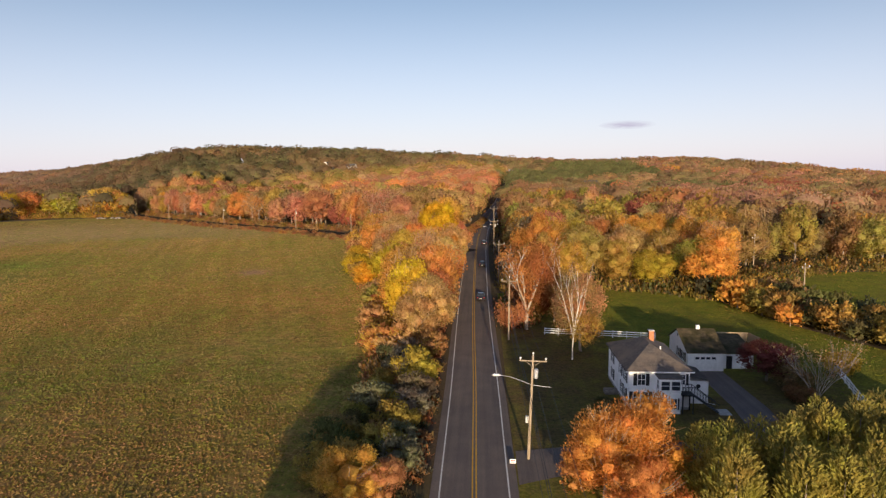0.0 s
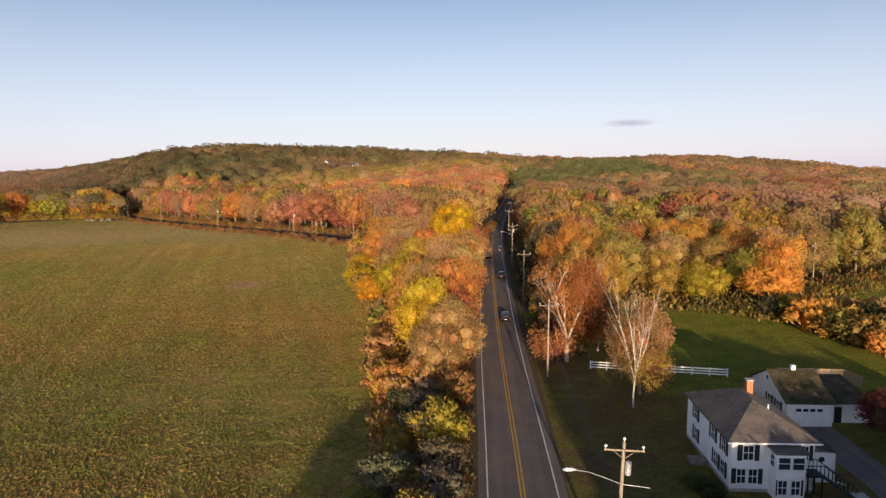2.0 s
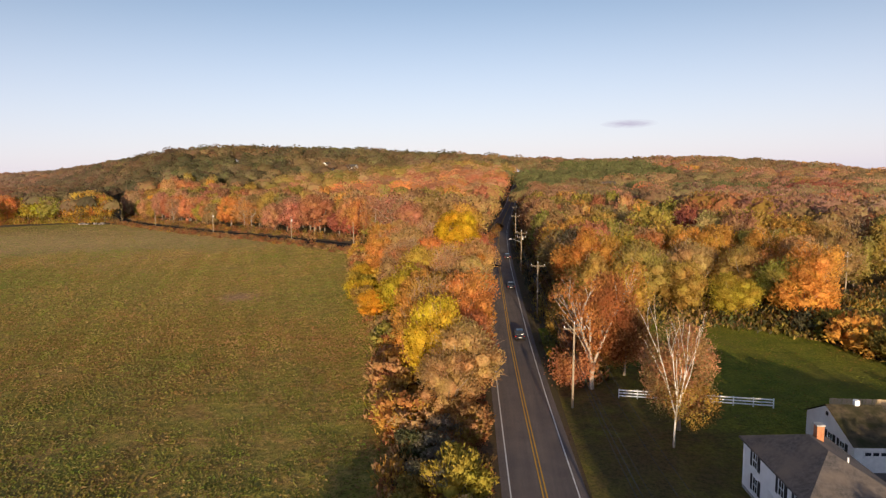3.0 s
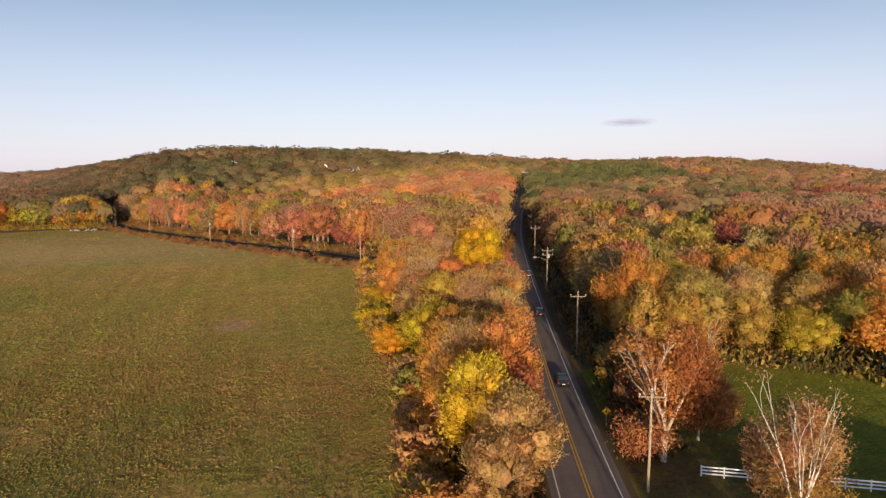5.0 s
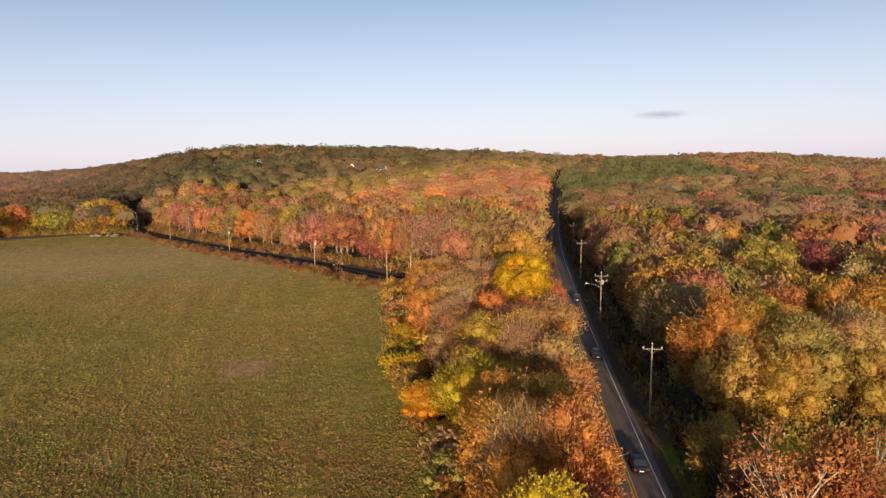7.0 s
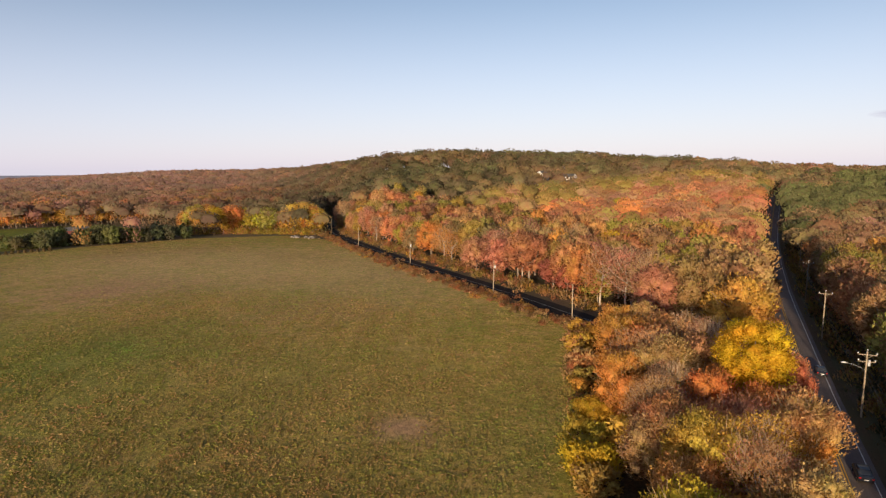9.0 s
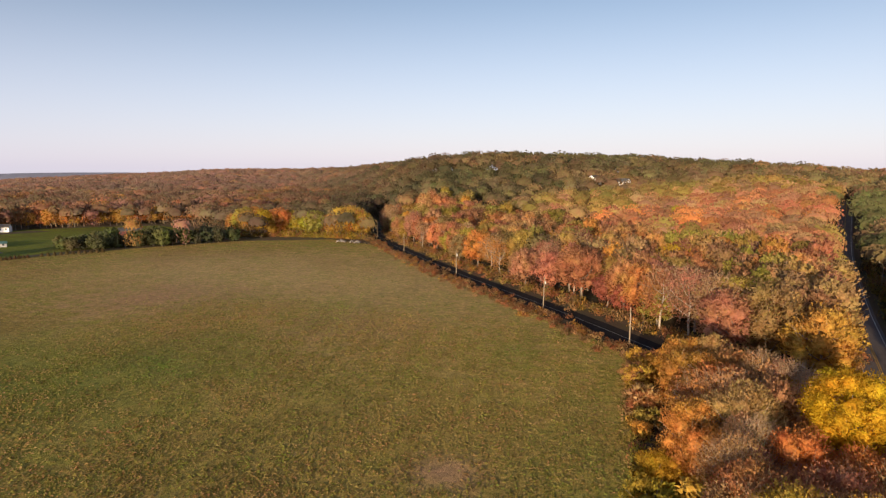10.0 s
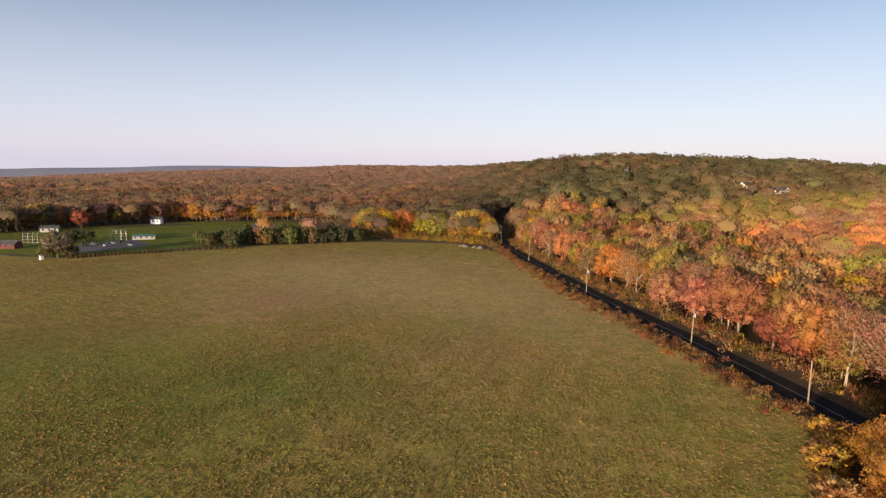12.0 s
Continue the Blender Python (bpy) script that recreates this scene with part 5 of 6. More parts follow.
    # dark outside stair with rails
    st = part("stair", boxes((25.9, 27.3, 78.5, 79.9, 2.25, 2.4), *[(27.3 + 0.27 * k, 27.57 + 0.27 * k, 78.6, 79.8, 2.12 - 0.19 * k, 2.2 - 0.19 * k) for k in range(11)],
                               *[(x, x + 0.12, y, y + 0.12, 0, 2.25) for x in (25.95, 27.15) for y in (78.5, 79.75)]), BLACK, ob, "dark wooden outside stair")
    for y in (78.55, 79.82):
        bm = bmesh.new()
        tube(bm, [(25.9, y, 3.3), (27.3, y, 3.3), (30.3, y, 1.15)], [0.045, 0.045, 0.045], 5)
        part("handrail", bm, BLACK, st)
        for k in range(13):
            x = 26.0 + 0.34 * k
            top = 3.3 if x < 27.3 else 3.3 - (x - 27.3) * 0.717
            part("baluster", boxes((x - 0.02, x + 0.02, y - 0.02, y + 0.02, top - 0.95, top)), BLACK, st)
    part("landing_slab", boxes((30.3, 31.7, 78.3, 80.1, -0.02, 0.14), bevel=0.02), CONCRETE, ob)
    part("bulkhead", boxes((18.2, 19.9, 84.8, 86.2, -0.1, 0.55), bevel=0.06), STONE, ob, "grey sloping cellar hatch")
    return ob


build_house()


def build_garage():
    ob = thing("garage", "white clapboard garage with mossy brown gable roof", "garage")
    x0, x1, y0, y1, e = 31.4, 36.4, 94.0, 103.0, 2.9
    part("wall", boxes((x0, x1, y0, y1, -0.1, e)), SIDING, ob)
    ym, top = 99.0, 5.0
    for x in (x0, x1 - 0.12):
        bm = bmesh.new()
        a = [bm.verts.new((x, y, z)) for y, z in ((y0, e), (y1, e), (ym, top))]
        b = [bm.verts.new((x + 0.12, y, z)) for y, z in ((y0, e), (y1, e), (ym, top))]
        bm.faces.new(a)
        bm.faces.new(b[::-1])
        for k in range(3):
            bm.faces.new((a[k], a[(k + 1) % 3], b[(k + 1) % 3], b[k]))
        part("gable", bm, SIDING, ob)
    mossy = mottled("mossy_shingle", (0.09, 0.075, 0.05), (0.22, 0.17, 0.10), 1.6, 0.95, big=(0.07, 0.07, 0.03), big_scale=0.5)
    for yy, zz in ((y0 - 0.35, e - 0.15), (y1 + 0.35, e - 0.1)):
        bm = bmesh.new()
        bm.faces.new([bm.verts.new(p) for p in ((x0 - 0.3, yy, zz), (x1 + 0.3, yy, zz), (x1 + 0.3, ym, top + 0.1), (x0 - 0.3, ym, top + 0.1))])
        bmesh.ops.solidify(bm, geom=bm.faces[:], thickness=0.14)
        part("roof_slope", bm, mossy, ob, "mossy brown shingle slope")
    d = part("garage_door", boxes((32.2, 35.4, y0 - 0.05, y0 - 0.002, 0, 2.3), (32.2, 35.4, y0 - 0.07, y0 - 0.05, 0.55, 0.6), (32.2, 35.4, y0 - 0.07, y0 - 0.05, 1.15, 1.2), (32.2, 35.4, y0 - 0.07, y0 - 0.05, 1.7, 1.75)), WHITE, ob)
    for k in range(4):
        part("pane", boxes((32.4 + 0.76 * k, 32.95 + 0.76 * k, y0 - 0.075, y0 - 0.052, 1.82, 2.14)), GLASS, d, "small dark pane")
    for y in (96.0, 98.2):
        window(ob, x0 - 0.003, y, 1.7, 0.8, 1.2, "W")
    part("gable_vent", boxes((x0 - 0.05, x0 - 0.002, 98.8, 99.2, 3.9, 4.3)), BLACK, ob)
    part("cupola", boxes((34.0, 34.5, 98.75, 99.25, 5.0, 5.6), bevel=0.05), WHITE, ob, "small white roof cupola")
    an = part("annexe", boxes((x1 + 0.002, 41.0, 95.2, 101.5, -0.1, 2.3)), SIDING, ob, "lower white annexe")
    bm = bmesh.new()
    bm.faces.new([bm.verts.new(p) for p in ((x1 + 0.05, 94.9, 2.35), (41.3, 94.9, 2.35), (41.3, 101.8, 3.6), (x1 + 0.05, 101.8, 3.6))])
    bmesh.ops.solidify(bm, geom=bm.faces[:], thickness=0.14)
    part("annexe_roof", bm, mossy, an)
    part("annexe_door", boxes((37.2, 38.0, 95.14, 95.198, 0, 1.95)), BLACK, an, "dark door")


build_garage()


def rail_fence(name, a, b, n, rails, label):
    ob = thing(name, label, "fence", "white rail fences")
    a, b = Vector((*a, 0)), Vector((*b, 0))
    d = (b - a) / n
    ang = math.atan2(d.y, d.x)
    for k in range(n + 1):
        p = a + d * k
        p.z = h1(p.x, p.y)
        part("post", boxes((-0.07, 0.07, -0.07, 0.07, -0.3, 1.32), m=Matrix.Translation(p) @ Euler((0, 0, ang)).to_matrix().to_4x4(), bevel=0.015), WHITE, ob)
        if k < n:
            for z in rails:
                q = a + d * (k + 1)
                m = Matrix.Translation((p.x, p.y, p.z + z)) @ Euler((0, -math.atan2(h1(q.x, q.y) - p.z, d.length), ang)).to_matrix().to_4x4()
                part("rail", boxes((0.02, d.length - 0.02, -0.03, 0.03, -0.08, 0.08), m=m), WHITE, ob)
    return ob


rail_fence("rail_fence", (12.9, 113.3), (31.2, 110.4), 8, (0.4, 0.78, 1.15), "white three-rail fence across the lawn")
rail_fence("rail_fence", (51.8, 93.5), (46.8, 77.0), 8, (0.4, 0.78, 1.15), "white three-rail fence beside the drive")


def stockade():
    ob = thing("stockade_fence", "tan wooden stockade fence behind the garage", "fence")
    me = bm_mesh("board", boxes((-0.085, 0.085, -0.012, 0.012, 0, 1.75), bevel=0.01), WOOD)
    pts = [(37.5, 109.6), (46.0, 109.2), (46.6, 106.0)]
    for (xa, ya), (xb, yb) in zip(pts, pts[1:]):
        n = int(math.hypot(xb - xa, yb - ya) / 0.18)
        for k in range(n):
            o = part("board", me, parent=ob)
            x, y = xa + (xb - xa) * k / n, ya + (yb - ya) * k / n
            o.matrix_basis = Matrix.Translation((x, y, h1(x, y) + RNG.uniform(-0.03, 0.03))) @ Euler((0, RNG.uniform(-0.02, 0.02), math.atan2(yb - ya, xb - xa))).to_matrix().to_4x4()


stockade()

# ---- single trees by the house ----


def branches(bm, rng, p, d, length, r, depth, tips, spread=0.55, up=0.12):
    """Grows a limb with forks; gathers the tips."""
    a = p + d * length * 0.5 + Vector((rng.uniform(-1, 1), rng.uniform(-1, 1), 0)) * length * 0.05
    q = p + d * length + Vector((rng.uniform(-1, 1), rng.uniform(-1, 1), rng.uniform(-.5, 1))) * length * 0.08
    tube(bm, [p, a, q], [r, r * 0.82, r * 0.62], 6 if r > 0.05 else 3)
    if depth == 0:
        tips.append(q)
        return
    tips.append(a)
    for k in range(3 if depth > 1 else 2):
        nd = (d + Vector((rng.uniform(-1, 1), rng.uniform(-1, 1), rng.uniform(-0.4, 0.6))) * spread + Vector((0, 0, up))).normalized()
        branches(bm, rng, q if k < 2 else a, nd, length * rng.uniform(0.62, 0.85), r * rng.uniform(0.5, 0.64), depth - 1, tips, spread, up)


def grown_tree(name, label, x, y, stems, length, r, depth, bark, tint, leaf_n, leaf, group, spread=0.5, lean=0.35, fork=0.0):
    ob = thing(name, label, "tree", group, at=Matrix.Translation((x, y, h1(x, y))))
    rng = random.Random(int(x * 10 + y))
    bm, tips = bmesh.new(), []
    base = Vector((0, 0, -0.3))
    if fork:
        tube(bm, [base, Vector((0, 0, fork * 0.5)), Vector((0.1, 0, fork))], [r * 1.6, r * 1.3, r * 1.25], 8)
        base = Vector((0.1, 0, fork - 0.1))
    for k in range(stems):
        a = 2 * math.pi * k / stems + rng.uniform(-0.4, 0.4)
        branches(bm, rng, base, Vector((math.cos(a) * lean, math.sin(a) * lean, 1)).normalized(), length * rng.uniform(0.85, 1.1), r, depth, tips, spread)
    part("trunk", bm_mesh("trunk", bm, bark, True), parent=ob, label="pale bare limbs" if bark in (PALE_BARK, WHITE_BARK) else "")
    g = np.random.default_rng(int(x * 7 + y))
    t = np.array([tuple(p) for p in tips])
    c = t[g.integers(0, len(t), leaf_n)] + g.normal(size=(leaf_n, 3)) * 0.55
    rnd = unit(g.normal(size=c.shape))
    face = unit(unit(c - (0, 0, 6)) * 0.5 + rnd * 0.5 + (0, -0.35, 0.1))
    ln = leaf * 1.25 * g.uniform(0.6, 1.4, leaf_n)
    q = sprays(c, rnd + (0, 0, 0.5), face, ln, ln * g.uniform(0.45, 0.8, leaf_n), g)
    cr = part("crown", soup("crown", q, 3, LEAF, normals=face), parent=ob, label="sparse %s leaves" % WORDS[tint])
    cr.color = (*PALETTE[tint], 1)
    return ob


birch = grown_tree("birch_tree", "tall pale-barked birch with thin tan leaves", 15.7, 99.0, 5, 4.9, 0.085, 2, WHITE_BARK, "tan", 900, 0.20, "garden trees", 0.30, 0.24, fork=3.6)
for seed, tint, n, leaf, dx, dy, zc, rx, rz in ((41, "tan", 5200, 0.22, 0.6, 1.6, 8.2, 4.4, 6.0), (42, "gold", 2600, 0.24, 2.0, 0.4, 4.6, 3.0, 2.9)):
    leaves = part("leaves", crown("leaves", seed, rx, rz, zc, n, leaf, 27, 0.5, 0.7, lump=(0.18, 0.42), fine=0), parent=birch, label="thin %s leaves" % WORDS[tint])
    leaves.matrix_basis = Matrix.Translation((dx, dy, 0))
    leaves.color = (0.25, 0.200, 0.080, 1) if tint == "tan" else (0.38, 0.255, 0.060, 1)
tree(17.6, 103.5, "tall", "tan", 0.92, 0, 1.0, where="behind the white birch", group="garden trees")
maple = grown_tree("maple_tree", "large rust-orange maple with a pale forked trunk", 9.9, 116.5, 3, 4.6, 0.24, 3, PALE_BARK, "orange", 2500, 0.27, "garden trees", 0.45, 0.42, fork=3.4)
for seed, n, leaf, dx, zc, rx, rz in ((43, 13000, 0.36, 1.9, 10.0, 4.3, 5.7), (44, 5000, 0.36, 4.6, 6.6, 3.4, 3.6)):
    leaves = part("leaves", crown("leaves", seed, rx, rz, zc, n, leaf, 30, 0.6, 0.65, lump=(0.18, 0.40), fine=0), parent=maple, label="dense rust-orange leaves")
    leaves.matrix_basis = Matrix.Translation((dx, 0.6, 0))
    leaves.color = (0.32, 0.142, 0.052, 1)
grown_tree("bare_tree", "small bare tan tree in the garden", 44.0, 83.6, 6, 2.6, 0.08, 4, PALE_BARK, "tan", 700, 0.22, "garden trees", 0.5, 0.6)
grown_tree("shrub", "pinkish-red small tree beside the road", 7.6, 117.5, 5, 1.8, 0.07, 3, PALE_BARK, "coral", 4200, 0.28, "garden trees", 0.6, 0.6)


def conifer_mesh(seed, h=8.6, r=2.1):
    g = np.random.default_rng(seed)
    n = 4200
    z = h * (1 - np.sqrt(g.uniform(0.0, 1, n))) ** 0.8
    a = g.uniform(0, 2 * np.pi, n)
    plume = 1 + 0.2 * np.sin(a * 4 + seed + z * 0.9) + 0.12 * np.sin(a * 9 - z * 1.7)
    rr = (r * (1 - z / h) ** 0.45) * g.uniform(0.55, 1.08, n) * plume
    c = np.stack([np.cos(a) * rr, np.sin(a) * rr, z + 0.25], 1)
    d = np.stack([np.cos(a), np.sin(a), np.full(n, 0.35)], 1)
    rnd = unit(g.normal(size=(n, 3)))
    face = unit(d * 0.35 + rnd * 0.55 + (0, -0.4, 0.1))
    ln = 0.42 * g.uniform(0.6, 1.4, n)
    return soup("foliage", sprays(c, d * 0.5 + rnd * 0.35 + (0, 0, 1.0), face, ln, ln * 0.32, g), 3, LEAF, normals=face)


CONES = [conifer_mesh(k) for k in range(5)]
bm = bmesh.new()
tube(bm, [(0, 0, -0.3), (0, 0, 3.5), (0, 0, 6.8)], [0.14, 0.1, 0.02], 6)
CONE_TRUNK = bm_mesh("trunk", bm, BARK)
for x, y in scatter([(19.5, 49), (20.6, 58), (28, 60), (36, 62), (46, 64.5), (56, 65), (56, 50), (40, 48), (26, 48)], 1.95):
    s = RNG.uniform(0.8, 0.98) * (1.06 if 20 < x < 46 else 0.94)
    ob = thing("cedar_tree", "feathery yellow-green cedar in a dense row", "tree", "row of cedars", at=Matrix.LocRotScale((x, y, h1(x, y)), Euler((0, 0, RNG.uniform(-0.7, 0.7))), (s * 1.3, s * 1.3, s)))
    part("trunk", CONE_TRUNK, parent=ob)
    f = part("foliage", CONES[int(RNG.integers(0, 5))], parent=ob)
    j = RNG.uniform(0.85, 1.15)
    f.color = (0.25 * j, 0.23 * j, 0.055, 1)

# ---- road sign, cars, cloud ----


def warning_sign():
    x, y = 5.2, 125.3
    ob = thing("road_sign", "yellow diamond warning sign on a metal post", "road sign", at=Matrix.Translation((x, y, h1(x, y))))
    part("post", boxes((-0.03, 0.03, -0.02, 0.02, -0.3, 2.65)), METAL, ob)
    turn = Matrix.Translation((0, -0.04, 2.2)) @ Euler((0, radians(45), 0)).to_matrix().to_4x4()
    pl = part("plate", boxes((-0.42, 0.42, -0.012, 0.012, -0.42, 0.42), m=turn, bevel=0.004), SIGNYELLOW, ob)
    part("border", boxes((-0.38, 0.38, -0.017, -0.0125, 0.35, 0.38), (-0.38, 0.38, -0.017, -0.0125, -0.38, -0.35), (-0.38, -0.35, -0.017, -0.0125, -0.35, 0.35), (0.35, 0.38, -0.017, -0.0125, -0.35, 0.35), m=turn), BLACK, pl)
    up = Matrix.Translation((0, -0.04, 2.2))
    part("symbol", boxes((-0.04, 0.04, -0.018, -0.013, -0.25, 0.25), (-0.22, -0.04, -0.018, -0.013, -0.05, 0.03), m=up), BLACK, pl, "black side-road symbol")
    bm = bmesh.new()
    tube(bm, [(5.0, 64.2, -0.1), (5.0, 64.2, 0.45)], [0.04, 0.04], 6)
    yard = thing("yard_sign", "small white and red yard sign beside the pole", "sign")
    part("stake", bm, METAL, yard)
    part("panel", boxes((4.7, 5.3, 64.05, 64.09, 0.2, 0.62)), WHITE, yard)
    part("bars", boxes((4.78, 5.22, 64.04, 64.049, 0.46, 0.54), (4.78, 5.1, 64.04, 64.049, 0.3, 0.36)), REDLAMP, yard)


warning_sign()


def car(x, y, paint, label, turn=0.0, high=1.0, group="cars on the road", z=0.11):
    ob = thing("car", label, "car", group, at=Matrix.Translation((x, y, h1(x, y) + z)) @ Euler((0, 0, radians(turn))).to_matrix().to_4x4())

    def loft(rows, inset):
        bm = bmesh.new()
        rings = []
        for yy, w, z0, z1 in rows:
            rings.append([bm.verts.new(p) for p in ((-w, yy, z0), (w, yy, z0), (w, yy, z0 + (z1 - z0) * 0.7), (w * inset, yy, z1), (-w * inset, yy, z1), (-w, yy, z0 + (z1 - z0) * 0.7))])
        for a, b in zip(rings, rings[1:]):
            for k in range(6):
                bm.faces.new((a[k], a[(k + 1) % 6], b[(k + 1) % 6], b[k]))
        bm.faces.new(rings[0])
        bm.faces.new(rings[-1][::-1])
        return bm
    part("body", loft([(-2.3, 0.78, 0.32, 0.78), (-2.2, 0.88, 0.25, 0.95), (-1.4, 0.91, 0.24, 1.0), (0.9, 0.91, 0.24, 0.98), (1.9, 0.89, 0.25, 0.84), (2.3, 0.76, 0.32, 0.68)], 0.9), paint, ob)
    cab = part("cabin", loft([(-1.75, 0.78, 0.94, 1.0), (-1.15, 0.76, 0.94, 1.42 * high), (0.2, 0.76, 0.94, 1.46 * high), (1.15, 0.78, 0.92, 1.0)], 0.82), GLASS, ob, "dark glazed cabin")
    part("roof", loft([(-1.1, 0.64, 1.40 * high, 1.45 * high), (-0.4, 0.66, 1.42 * high, 1.49 * high), (0.25, 0.64, 1.42 * high, 1.48 * high)], 0.9), paint, cab)
    for sx in (-1, 1):
        for yy in (-1.4, 1.4):
            bm = bmesh.new()
            tube(bm, [(sx * 0.72, yy, 0.2), (sx * 0.93, yy, 0.2)], [0.32, 0.32], 14)
            wh = part("wheel", bm, RUBBER, ob)
            bm = bmesh.new()
            tube(bm, [(sx * 0.93, yy, 0.2), (sx * 0.945, yy, 0.2)], [0.2, 0.17], 10)
            part("rim", bm, METAL, wh)
        part("tail_light", boxes((sx * 0.72 - 0.12, sx * 0.72 + 0.12, -2.31, -2.22, 0.66, 0.8)), REDLAMP, ob, "red tail light")
        part("headlight", boxes((sx * 0.66 - 0.12, sx * 0.66 + 0.12, 2.2, 2.31, 0.55, 0.66)), METAL, ob)
    part("plate_bar", boxes((-0.25, 0.25, -2.335, -2.31, 0.48, 0.6)), WHITE, ob)
    return ob


car(1.5, 140.5, CARPAINT, "dark car driving along the road")
car(1.7, 179.0, CARPAINT, "dark car driving along the road")
car(2.4, 218.5, CARPAINT, "dark car driving along the road", -1)


def cloud():
    m = bpy.data.materials.new("thin_cloud")
    m.use_nodes = True
    n, l = m.node_tree.nodes, m.node_tree.links
    n.clear()
    out, mx, tr = n.new("ShaderNodeOutputMaterial"), n.new("ShaderNodeMixShader"), n.new("ShaderNodeBsdfTransparent")
    # daylight on the cloud is put in as its own emission
    cloud_glow = n.new("ShaderNodeEmission")
    cloud_glow.inputs[0].default_value, cloud_glow.inputs[1].default_value = (0.245, 0.225, 0.290, 1), 1.0
    tc = n.new("ShaderNodeTexCoord")
    gr = n.new("ShaderNodeTexGradient")
    gr.gradient_type = "SPHERICAL"
    l.new(tc.outputs["Object"], gr.inputs[0])
    ns = noise_tex(n, l, 3.0, 4, 0.6, vec=tc.outputs["Object"])
    mt = n.new("ShaderNodeMath")
    mt.operation = "MULTIPLY"
    l.new(gr.outputs[1], mt.inputs[0])
    l.new(ns, mt.inputs[1])
    l.new(ramp(n, l, mt.outputs[0], [(0.04, (0, 0, 0)), (0.45, (0.85, 0.85, 0.85))]), mx.inputs[0])
    l.new(tr.outputs[0], mx.inputs[1])
    l.new(cloud_glow.outputs[0], mx.inputs[2])
    l.new(mx.outputs[0], out.inputs[0])
    bm = bmesh.new()
    bmesh.ops.create_circle(bm, cap_ends=True, segments=40, radius=1.0)
    ob = new("cloud", bm_mesh("cloud", bm, m))
    ob.matrix_basis = Matrix.Translation((850, 3800, 300)) @ Euler((radians(90), 0, radians(-12))).to_matrix().to_4x4() @ Matrix.Diagonal((185, 30, 1, 1))
    tagged(ob, "thin grey-mauve cloud low in the sky", "cloud", kind="structure")


cloud()

# ---- distant houses ----


def far_house(x, y, w, d, e, top, wall, roofm, label, turn=0.0, name="house", lift=0.0):
    ob = thing(name, label, name.replace("_", " "), at=Matrix.Translation((x, y, h1(x, y) + lift)) @ Euler((0, 0, radians(turn))).to_matrix().to_4x4())
    bm = bmesh.new()
    pts = [(-d / 2, -0.5 - lift), (d / 2, -0.5 - lift), (d / 2, e), (0, top), (-d / 2, e)]
    a = [bm.verts.new((-w / 2, q, z)) for q, z in pts]
    b = [bm.verts.new((w / 2, q, z)) for q, z in pts]
    bm.faces.new(a)
    bm.faces.new(b[::-1])
    for k in range(5):
        bm.faces.new((a[k], a[(k + 1) % 5], b[(k + 1) % 5], b[k]))
    part("wall", bm, wall, ob)
    for s in (-1, 1):
        bm = bmesh.new()
        bm.faces.new([bm.verts.new(p) for p in ((-w / 2 - 0.3, s * (d / 2 + 0.3), e - 0.12), (w / 2 + 0.3, s * (d / 2 + 0.3), e - 0.12), (w / 2 + 0.3, 0, top + 0.12), (-w / 2 - 0.3, 0, top + 0.12))])
        bmesh.ops.solidify(bm, geom=bm.faces[:], thickness=0.15 * s)
        part("roof_slope", bm, roofm, ob)
    for k in range(max(2, int(w / 3))):
        xx = -w / 2 + w * (k + 0.5) / max(2, int(w / 3))
        part("window", boxes((xx - 0.45, xx + 0.45, -d / 2 - 0.04, -d / 2 + 0.02, e * 0.45, e * 0.45 + 1.2)), GLASS, ob)
    return ob


GREYROOF = mottled("grey_roof", (0.13, 0.125, 0.125), (0.2, 0.19, 0.19), 2, 0.85)
TEAL = mottled("teal_metal_roof", (0.10, 0.22, 0.22), (0.16, 0.3, 0.3), 2, 0.5)
BARNRED = mottled("barn_red", (0.10, 0.035, 0.03), (0.16, 0.055, 0.045), 2, 0.85)
far_house(-141, 572, 9, 8, 3.6, 6.6, WHITE, GREYROOF, "white house among the hillside woods", 75, lift=10.6)
far_house(-119, 570, 10, 7, 3.0, 5.4, WHITE, GREYROOF, "white house among the hillside woods", -20, lift=10.8)
far_house(78, 458, 11, 8, 3.0, 5.4, CONCRETE, GREYROOF, "pale house half hidden by the east wood", 10, lift=10.4)
far_house(162, 349, 12, 9, 3.0, 5.5, CONCRETE, TEAL, "shed with a teal roof among trees", 25, name="shed", lift=6)

# ---- sports ground beyond the field ----
tagged(new("car_park", draped("car_park", [(-364.4, 227.6), (-367.4, 269.6), (-398.4, 275.6), (-396.4, 241.6)], 12.0, 0.13, ASPHALT)), "grey asphalt car park beside the sports ground", "car park", kind="structure")
tagged(new("infield", draped("infield", [(-454.4, 345.6), (-472.4, 339.6), (-476.4, 293.6), (-468.4, 293.6)], 12.0, 0.13, VERGE)), "tan bare earth edge of the ball field", "infield", kind="structure")
for x, y, p, t in ((-390.4, 244.6, CARPAINT, 80), (-390.4, 249.1, SILVER, 84), (-389.4, 253.6, CARPAINT, 78), (-388.4, 258.6, SILVER, 82), (-380.4, 252.6, SILVER, 10), (-388.4, 263.6, CARPAINT, 80), (-374.4, 261.6, SILVER, 75)):
    car(x, y, p, "parked car at the sports ground", t, 1.05, "parked cars", 0.15)


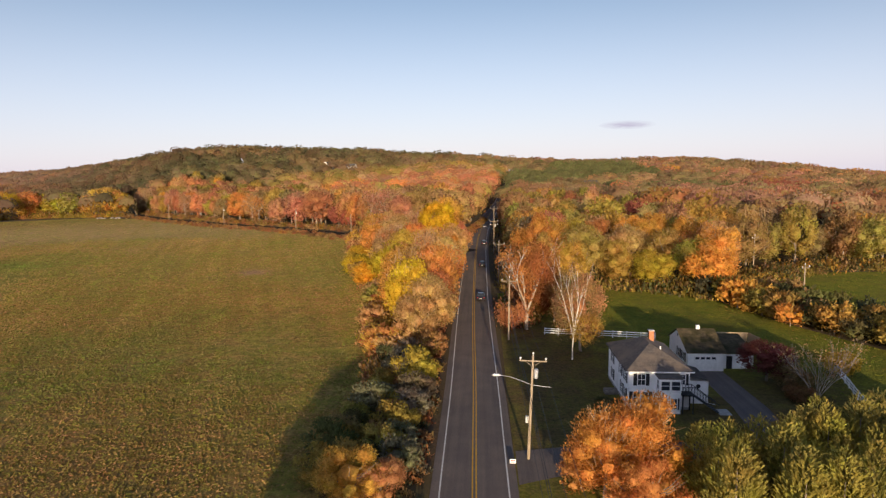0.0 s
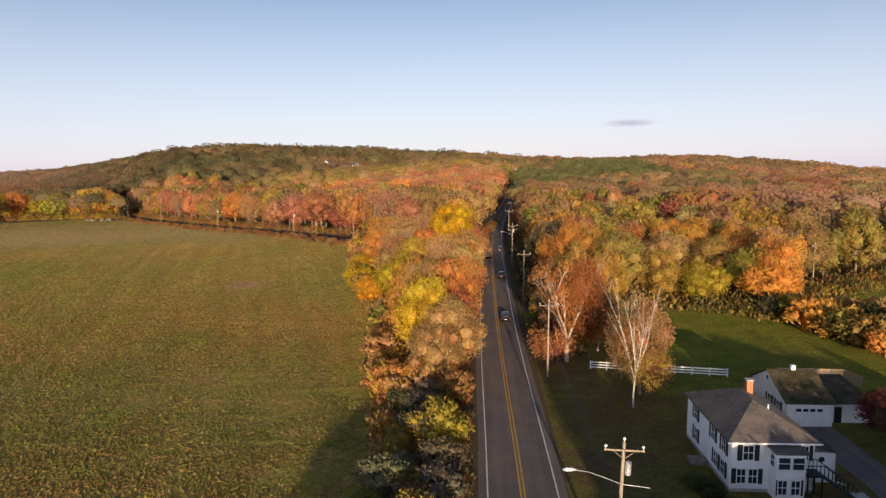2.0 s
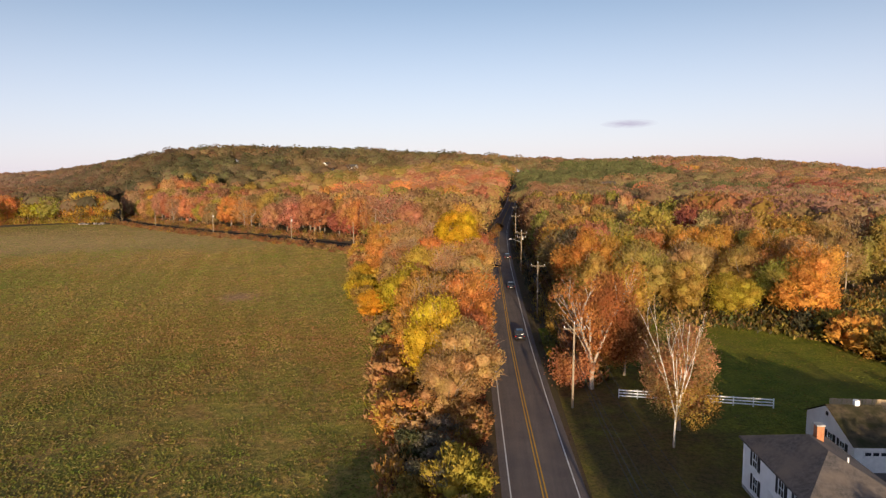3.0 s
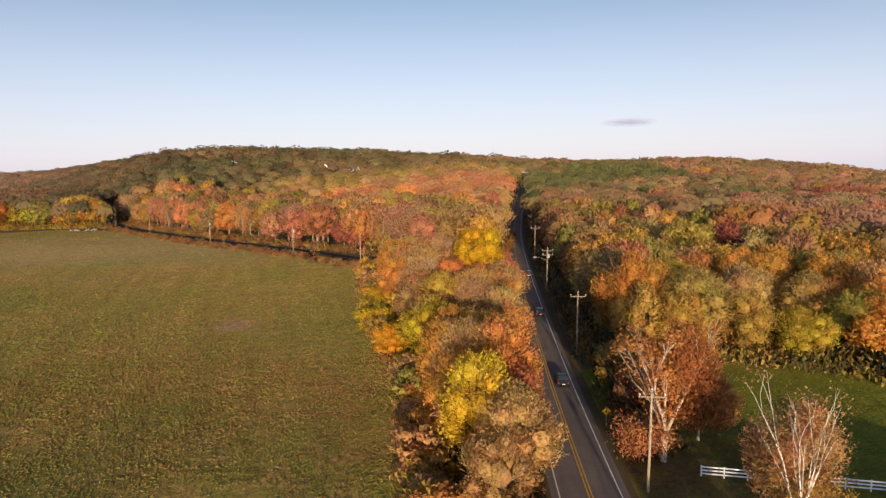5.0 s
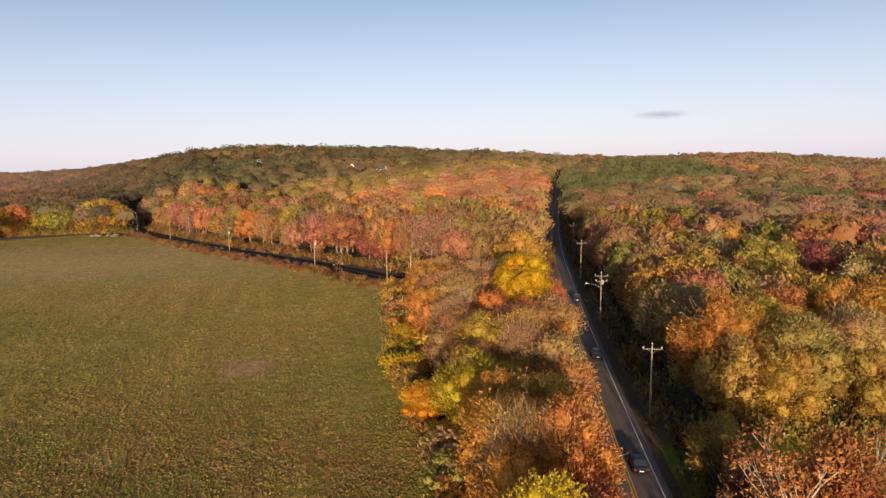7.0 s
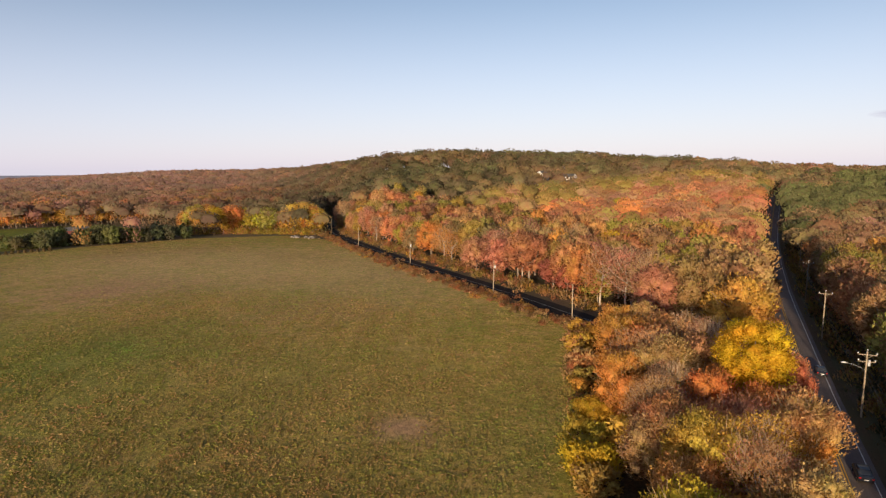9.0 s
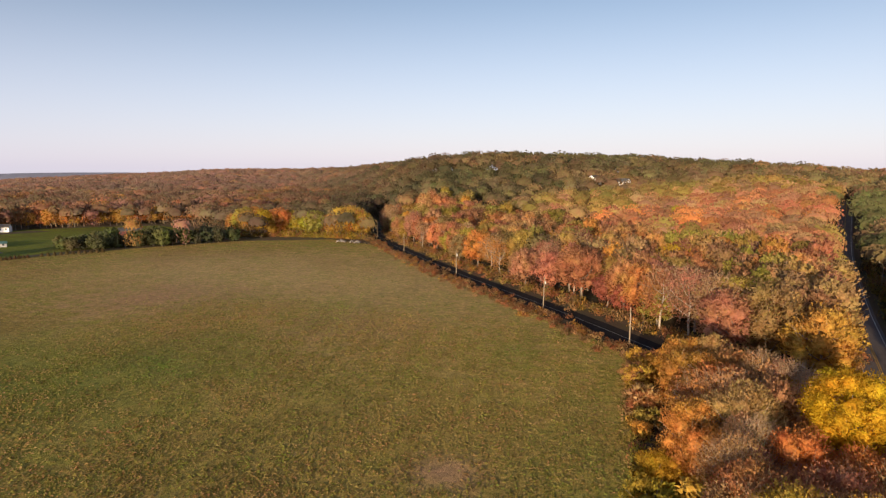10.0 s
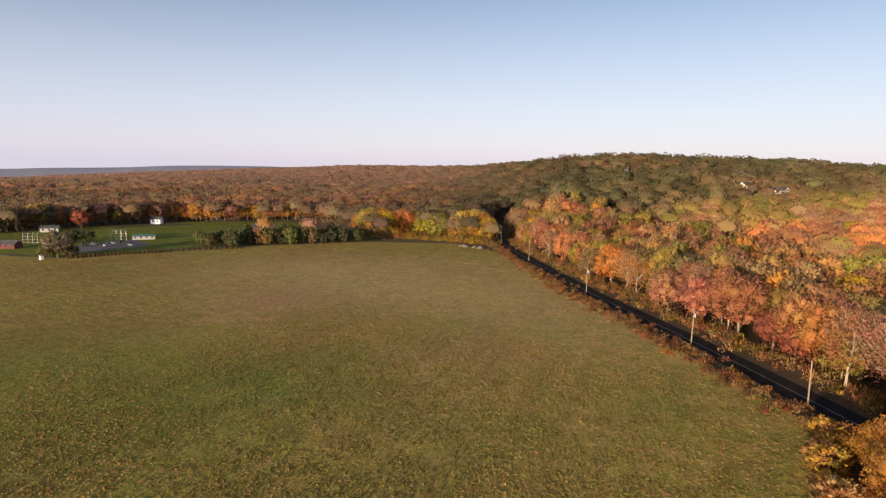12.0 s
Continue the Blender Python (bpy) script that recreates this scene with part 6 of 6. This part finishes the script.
def hedge_bush():
    g = np.random.default_rng(3)
    n = 120
    d = unit(g.normal(size=(n, 3)))
    d[:, 2] = np.abs(d[:, 2])
    c = d * (0.85, 0.85, 2.0) * g.uniform(0.75, 1.05, (n, 1))
    return soup("foliage", leaf_quads(c, d + unit(g.normal(size=d.shape)) * 0.7, 0.55 * g.uniform(0.7, 1.3, n), g), 4, LEAF, normals=d)


HEDGE = hedge_bush()
for (xa, ya), (xb, yb), n in (((-351.9, 222.6), (-338.4, 265.6), 26), ((-337.4, 271.6), (-326.5, 296), 11)):
    for k in range(n):
        x, y = xa + (xb - xa) * k / (n - 1), ya + (yb - ya) * k / (n - 1)
        ob = thing("hedge_bush", "small clipped brown-green evergreen in a row", "shrub", "evergreen row", at=Matrix.LocRotScale((x, y, h1(x, y)), Euler((0, 0, k)), (1, 1, RNG.uniform(0.85, 1.15))))
        part("foliage", HEDGE, parent=ob).color = (0.12, 0.085, 0.035, 1)
for x, y in scatter([(-354.4, 285.6), (-341.4, 289.6), (-318, 330), (-300, 362), (-306, 374), (-334.4, 338.6), (-360.4, 308.6), (-366.4, 289.6)], 5.0):
    tree(x, y, "shrub", pick({"dark": 3, "green": 4}), RNG.uniform(1.2, 2.4), 2, RNG.uniform(0.9, 1.5), where="by the sports ground", group="evergreen thicket")
for x, y, sh, t, s in ((-358.4, 220.6, "spread", "grey", 1.3), (-355.4, 224.6, "shrub", "green", 1.6), (-361.4, 217.6, "shrub", "green", 1.8), (-478.4, 276.6, "round", "red", 1.0), (-409.4, 245.6, "shrub", "dark", 2.0), (-405.4, 250.6, "shrub", "dark", 2.0)):
    tree(x, y, sh, t, s, 2, where="by the sports ground", group="trees of the sports ground")
for k in range(30):
    u = k / 29
    tree(-500 + 8 * u + RNG.uniform(-4, 4), 180 + 172 * u, pick({"broad": 2, "round": 2, "spread": 2}), pick({"brown": 3, "rust": 3, "pink": 2, "olive": 2}), RNG.uniform(1.0, 1.35), 2, where="beyond the sports ground", group="trees beyond the sports ground")
for k in range(24):
    u = k / 23
    tree(-488 + 62 * u, 350 + 92 * u + RNG.uniform(-3, 3), "broad", pick({"gold": 4, "orange": 2}), RNG.uniform(0.95, 1.2), 2, where="behind the ball field", group="golden tree row")


def backstop(x, y, turn):
    ob = thing("backstop", "pale pipe-framed netting cage on the ball field", "backstop", "ball field cages", at=Matrix.Translation((x, y, h1(x, y))) @ Euler((0, 0, radians(turn))).to_matrix().to_4x4())
    for px in (-4, -1.3, 1.3, 4):
        bm = bmesh.new()
        tube(bm, [(px, 0, -0.2), (px, 0, 5.5), (px, 1.2, 6.5)], [0.09, 0.09, 0.07], 5)
        part("post", bm, METAL, ob)
    for z in (0.8, 2.4, 4.0, 5.5):
        bm = bmesh.new()
        tube(bm, [(-4, 0, z), (4, 0, z)], [0.06, 0.06], 5)
        part("rail", bm, METAL, ob)


backstop(-418.4, 228.1, 40)
backstop(-401.9, 267.6, 50)
far_house(-407.4, 215.6, 9, 6, 2.6, 4.2, BARNRED, GREYROOF, "dark red shed beside the sports ground", 35, name="shed")
far_house(-471.4, 255.6, 10, 6, 2.6, 4.0, CONCRETE, GREYROOF, "blue-grey shed by the far trees", 60, name="shed")
far_house(-396.4, 279.6, 12, 4, 2.2, 3.2, CONCRETE, TEAL, "long low shelter with a teal roof", 60, name="shelter")
far_house(-388.4, 356.6, 14, 8, 3.0, 5.0, BARNRED, GREYROOF, "low red building with pale windows", 50, name="building")
far_house(-478.4, 327.6, 7, 5, 3.4, 5.2, WHITE, GREYROOF, "small pale hut at the far tree line", 40, name="hut")
box_ = thing("utility_box", "small white box at the field edge", "utility box", at=Matrix.Translation((-356.4, 213.1, h1(-356.4, 213.1))))
part("cabinet", boxes((-0.9, 0.9, -0.7, 0.7, -0.1, 1.9), bevel=0.05), WHITE, box_)
part("lid", boxes((-1.0, 1.0, -0.8, 0.8, 1.9, 2.05), bevel=0.03), CONCRETE, box_)


def rock(seed):
    bm = bmesh.new()
    bmesh.ops.create_icosphere(bm, subdivisions=2, radius=1)
    for v in bm.verts:
        v.co *= 1 + 0.35 * noise.noise(v.co * 1.3 + Vector((seed * 5, 0, 0)))
        v.co.z *= 0.7
    return bm_mesh("boulder", bm, STONE, True)


ROCKS = [rock(k) for k in range(3)]
for k in range(24):
    x, y = -250 + RNG.uniform(0, 20), 396 - RNG.uniform(0, 5)
    ob = new("boulder", ROCKS[k % 3])
    s = RNG.uniform(0.5, 1.3)
    ob.matrix_basis = Matrix.LocRotScale((x, y, h1(x, y) + 0.25 * s), Euler((0, 0, k)), (s, s, s))
    tagged(ob, "grey field stone in a heap at the field edge", "stone", "stone heap")


def far_ridge():
    """The ridge on the horizon, distance haze painted into its bluish colour."""
    m = mottled("painted_blue_haze", (0.34, 0.34, 0.40), (0.40, 0.38, 0.42), 0.01, 1.0, strength=0)
    v, f = [], []
    for k in range(60):
        a = radians(-85 + 60 * k / 59)
        top = -17 + 34 * math.exp(-((math.degrees(a) + 56) / 12) ** 2) + 5 * noise.noise(Vector((k * 0.23, 0, 0)))
        for rr, z in ((3300, -160), (3600, top), (3900, -160)):
            v.append((math.sin(a) * rr, math.cos(a) * rr, z))
    for k in range(59):
        for c in range(2):
            i = k * 3 + c
            f.append((i, i + 3, i + 4, i + 1))
    tagged(new("distant_ridge", mesh_from("distant_ridge", v, f, m, True)), "wooded ridge on the horizon, blue haze put into its colour", "ridge", kind="structure")


far_ridge()
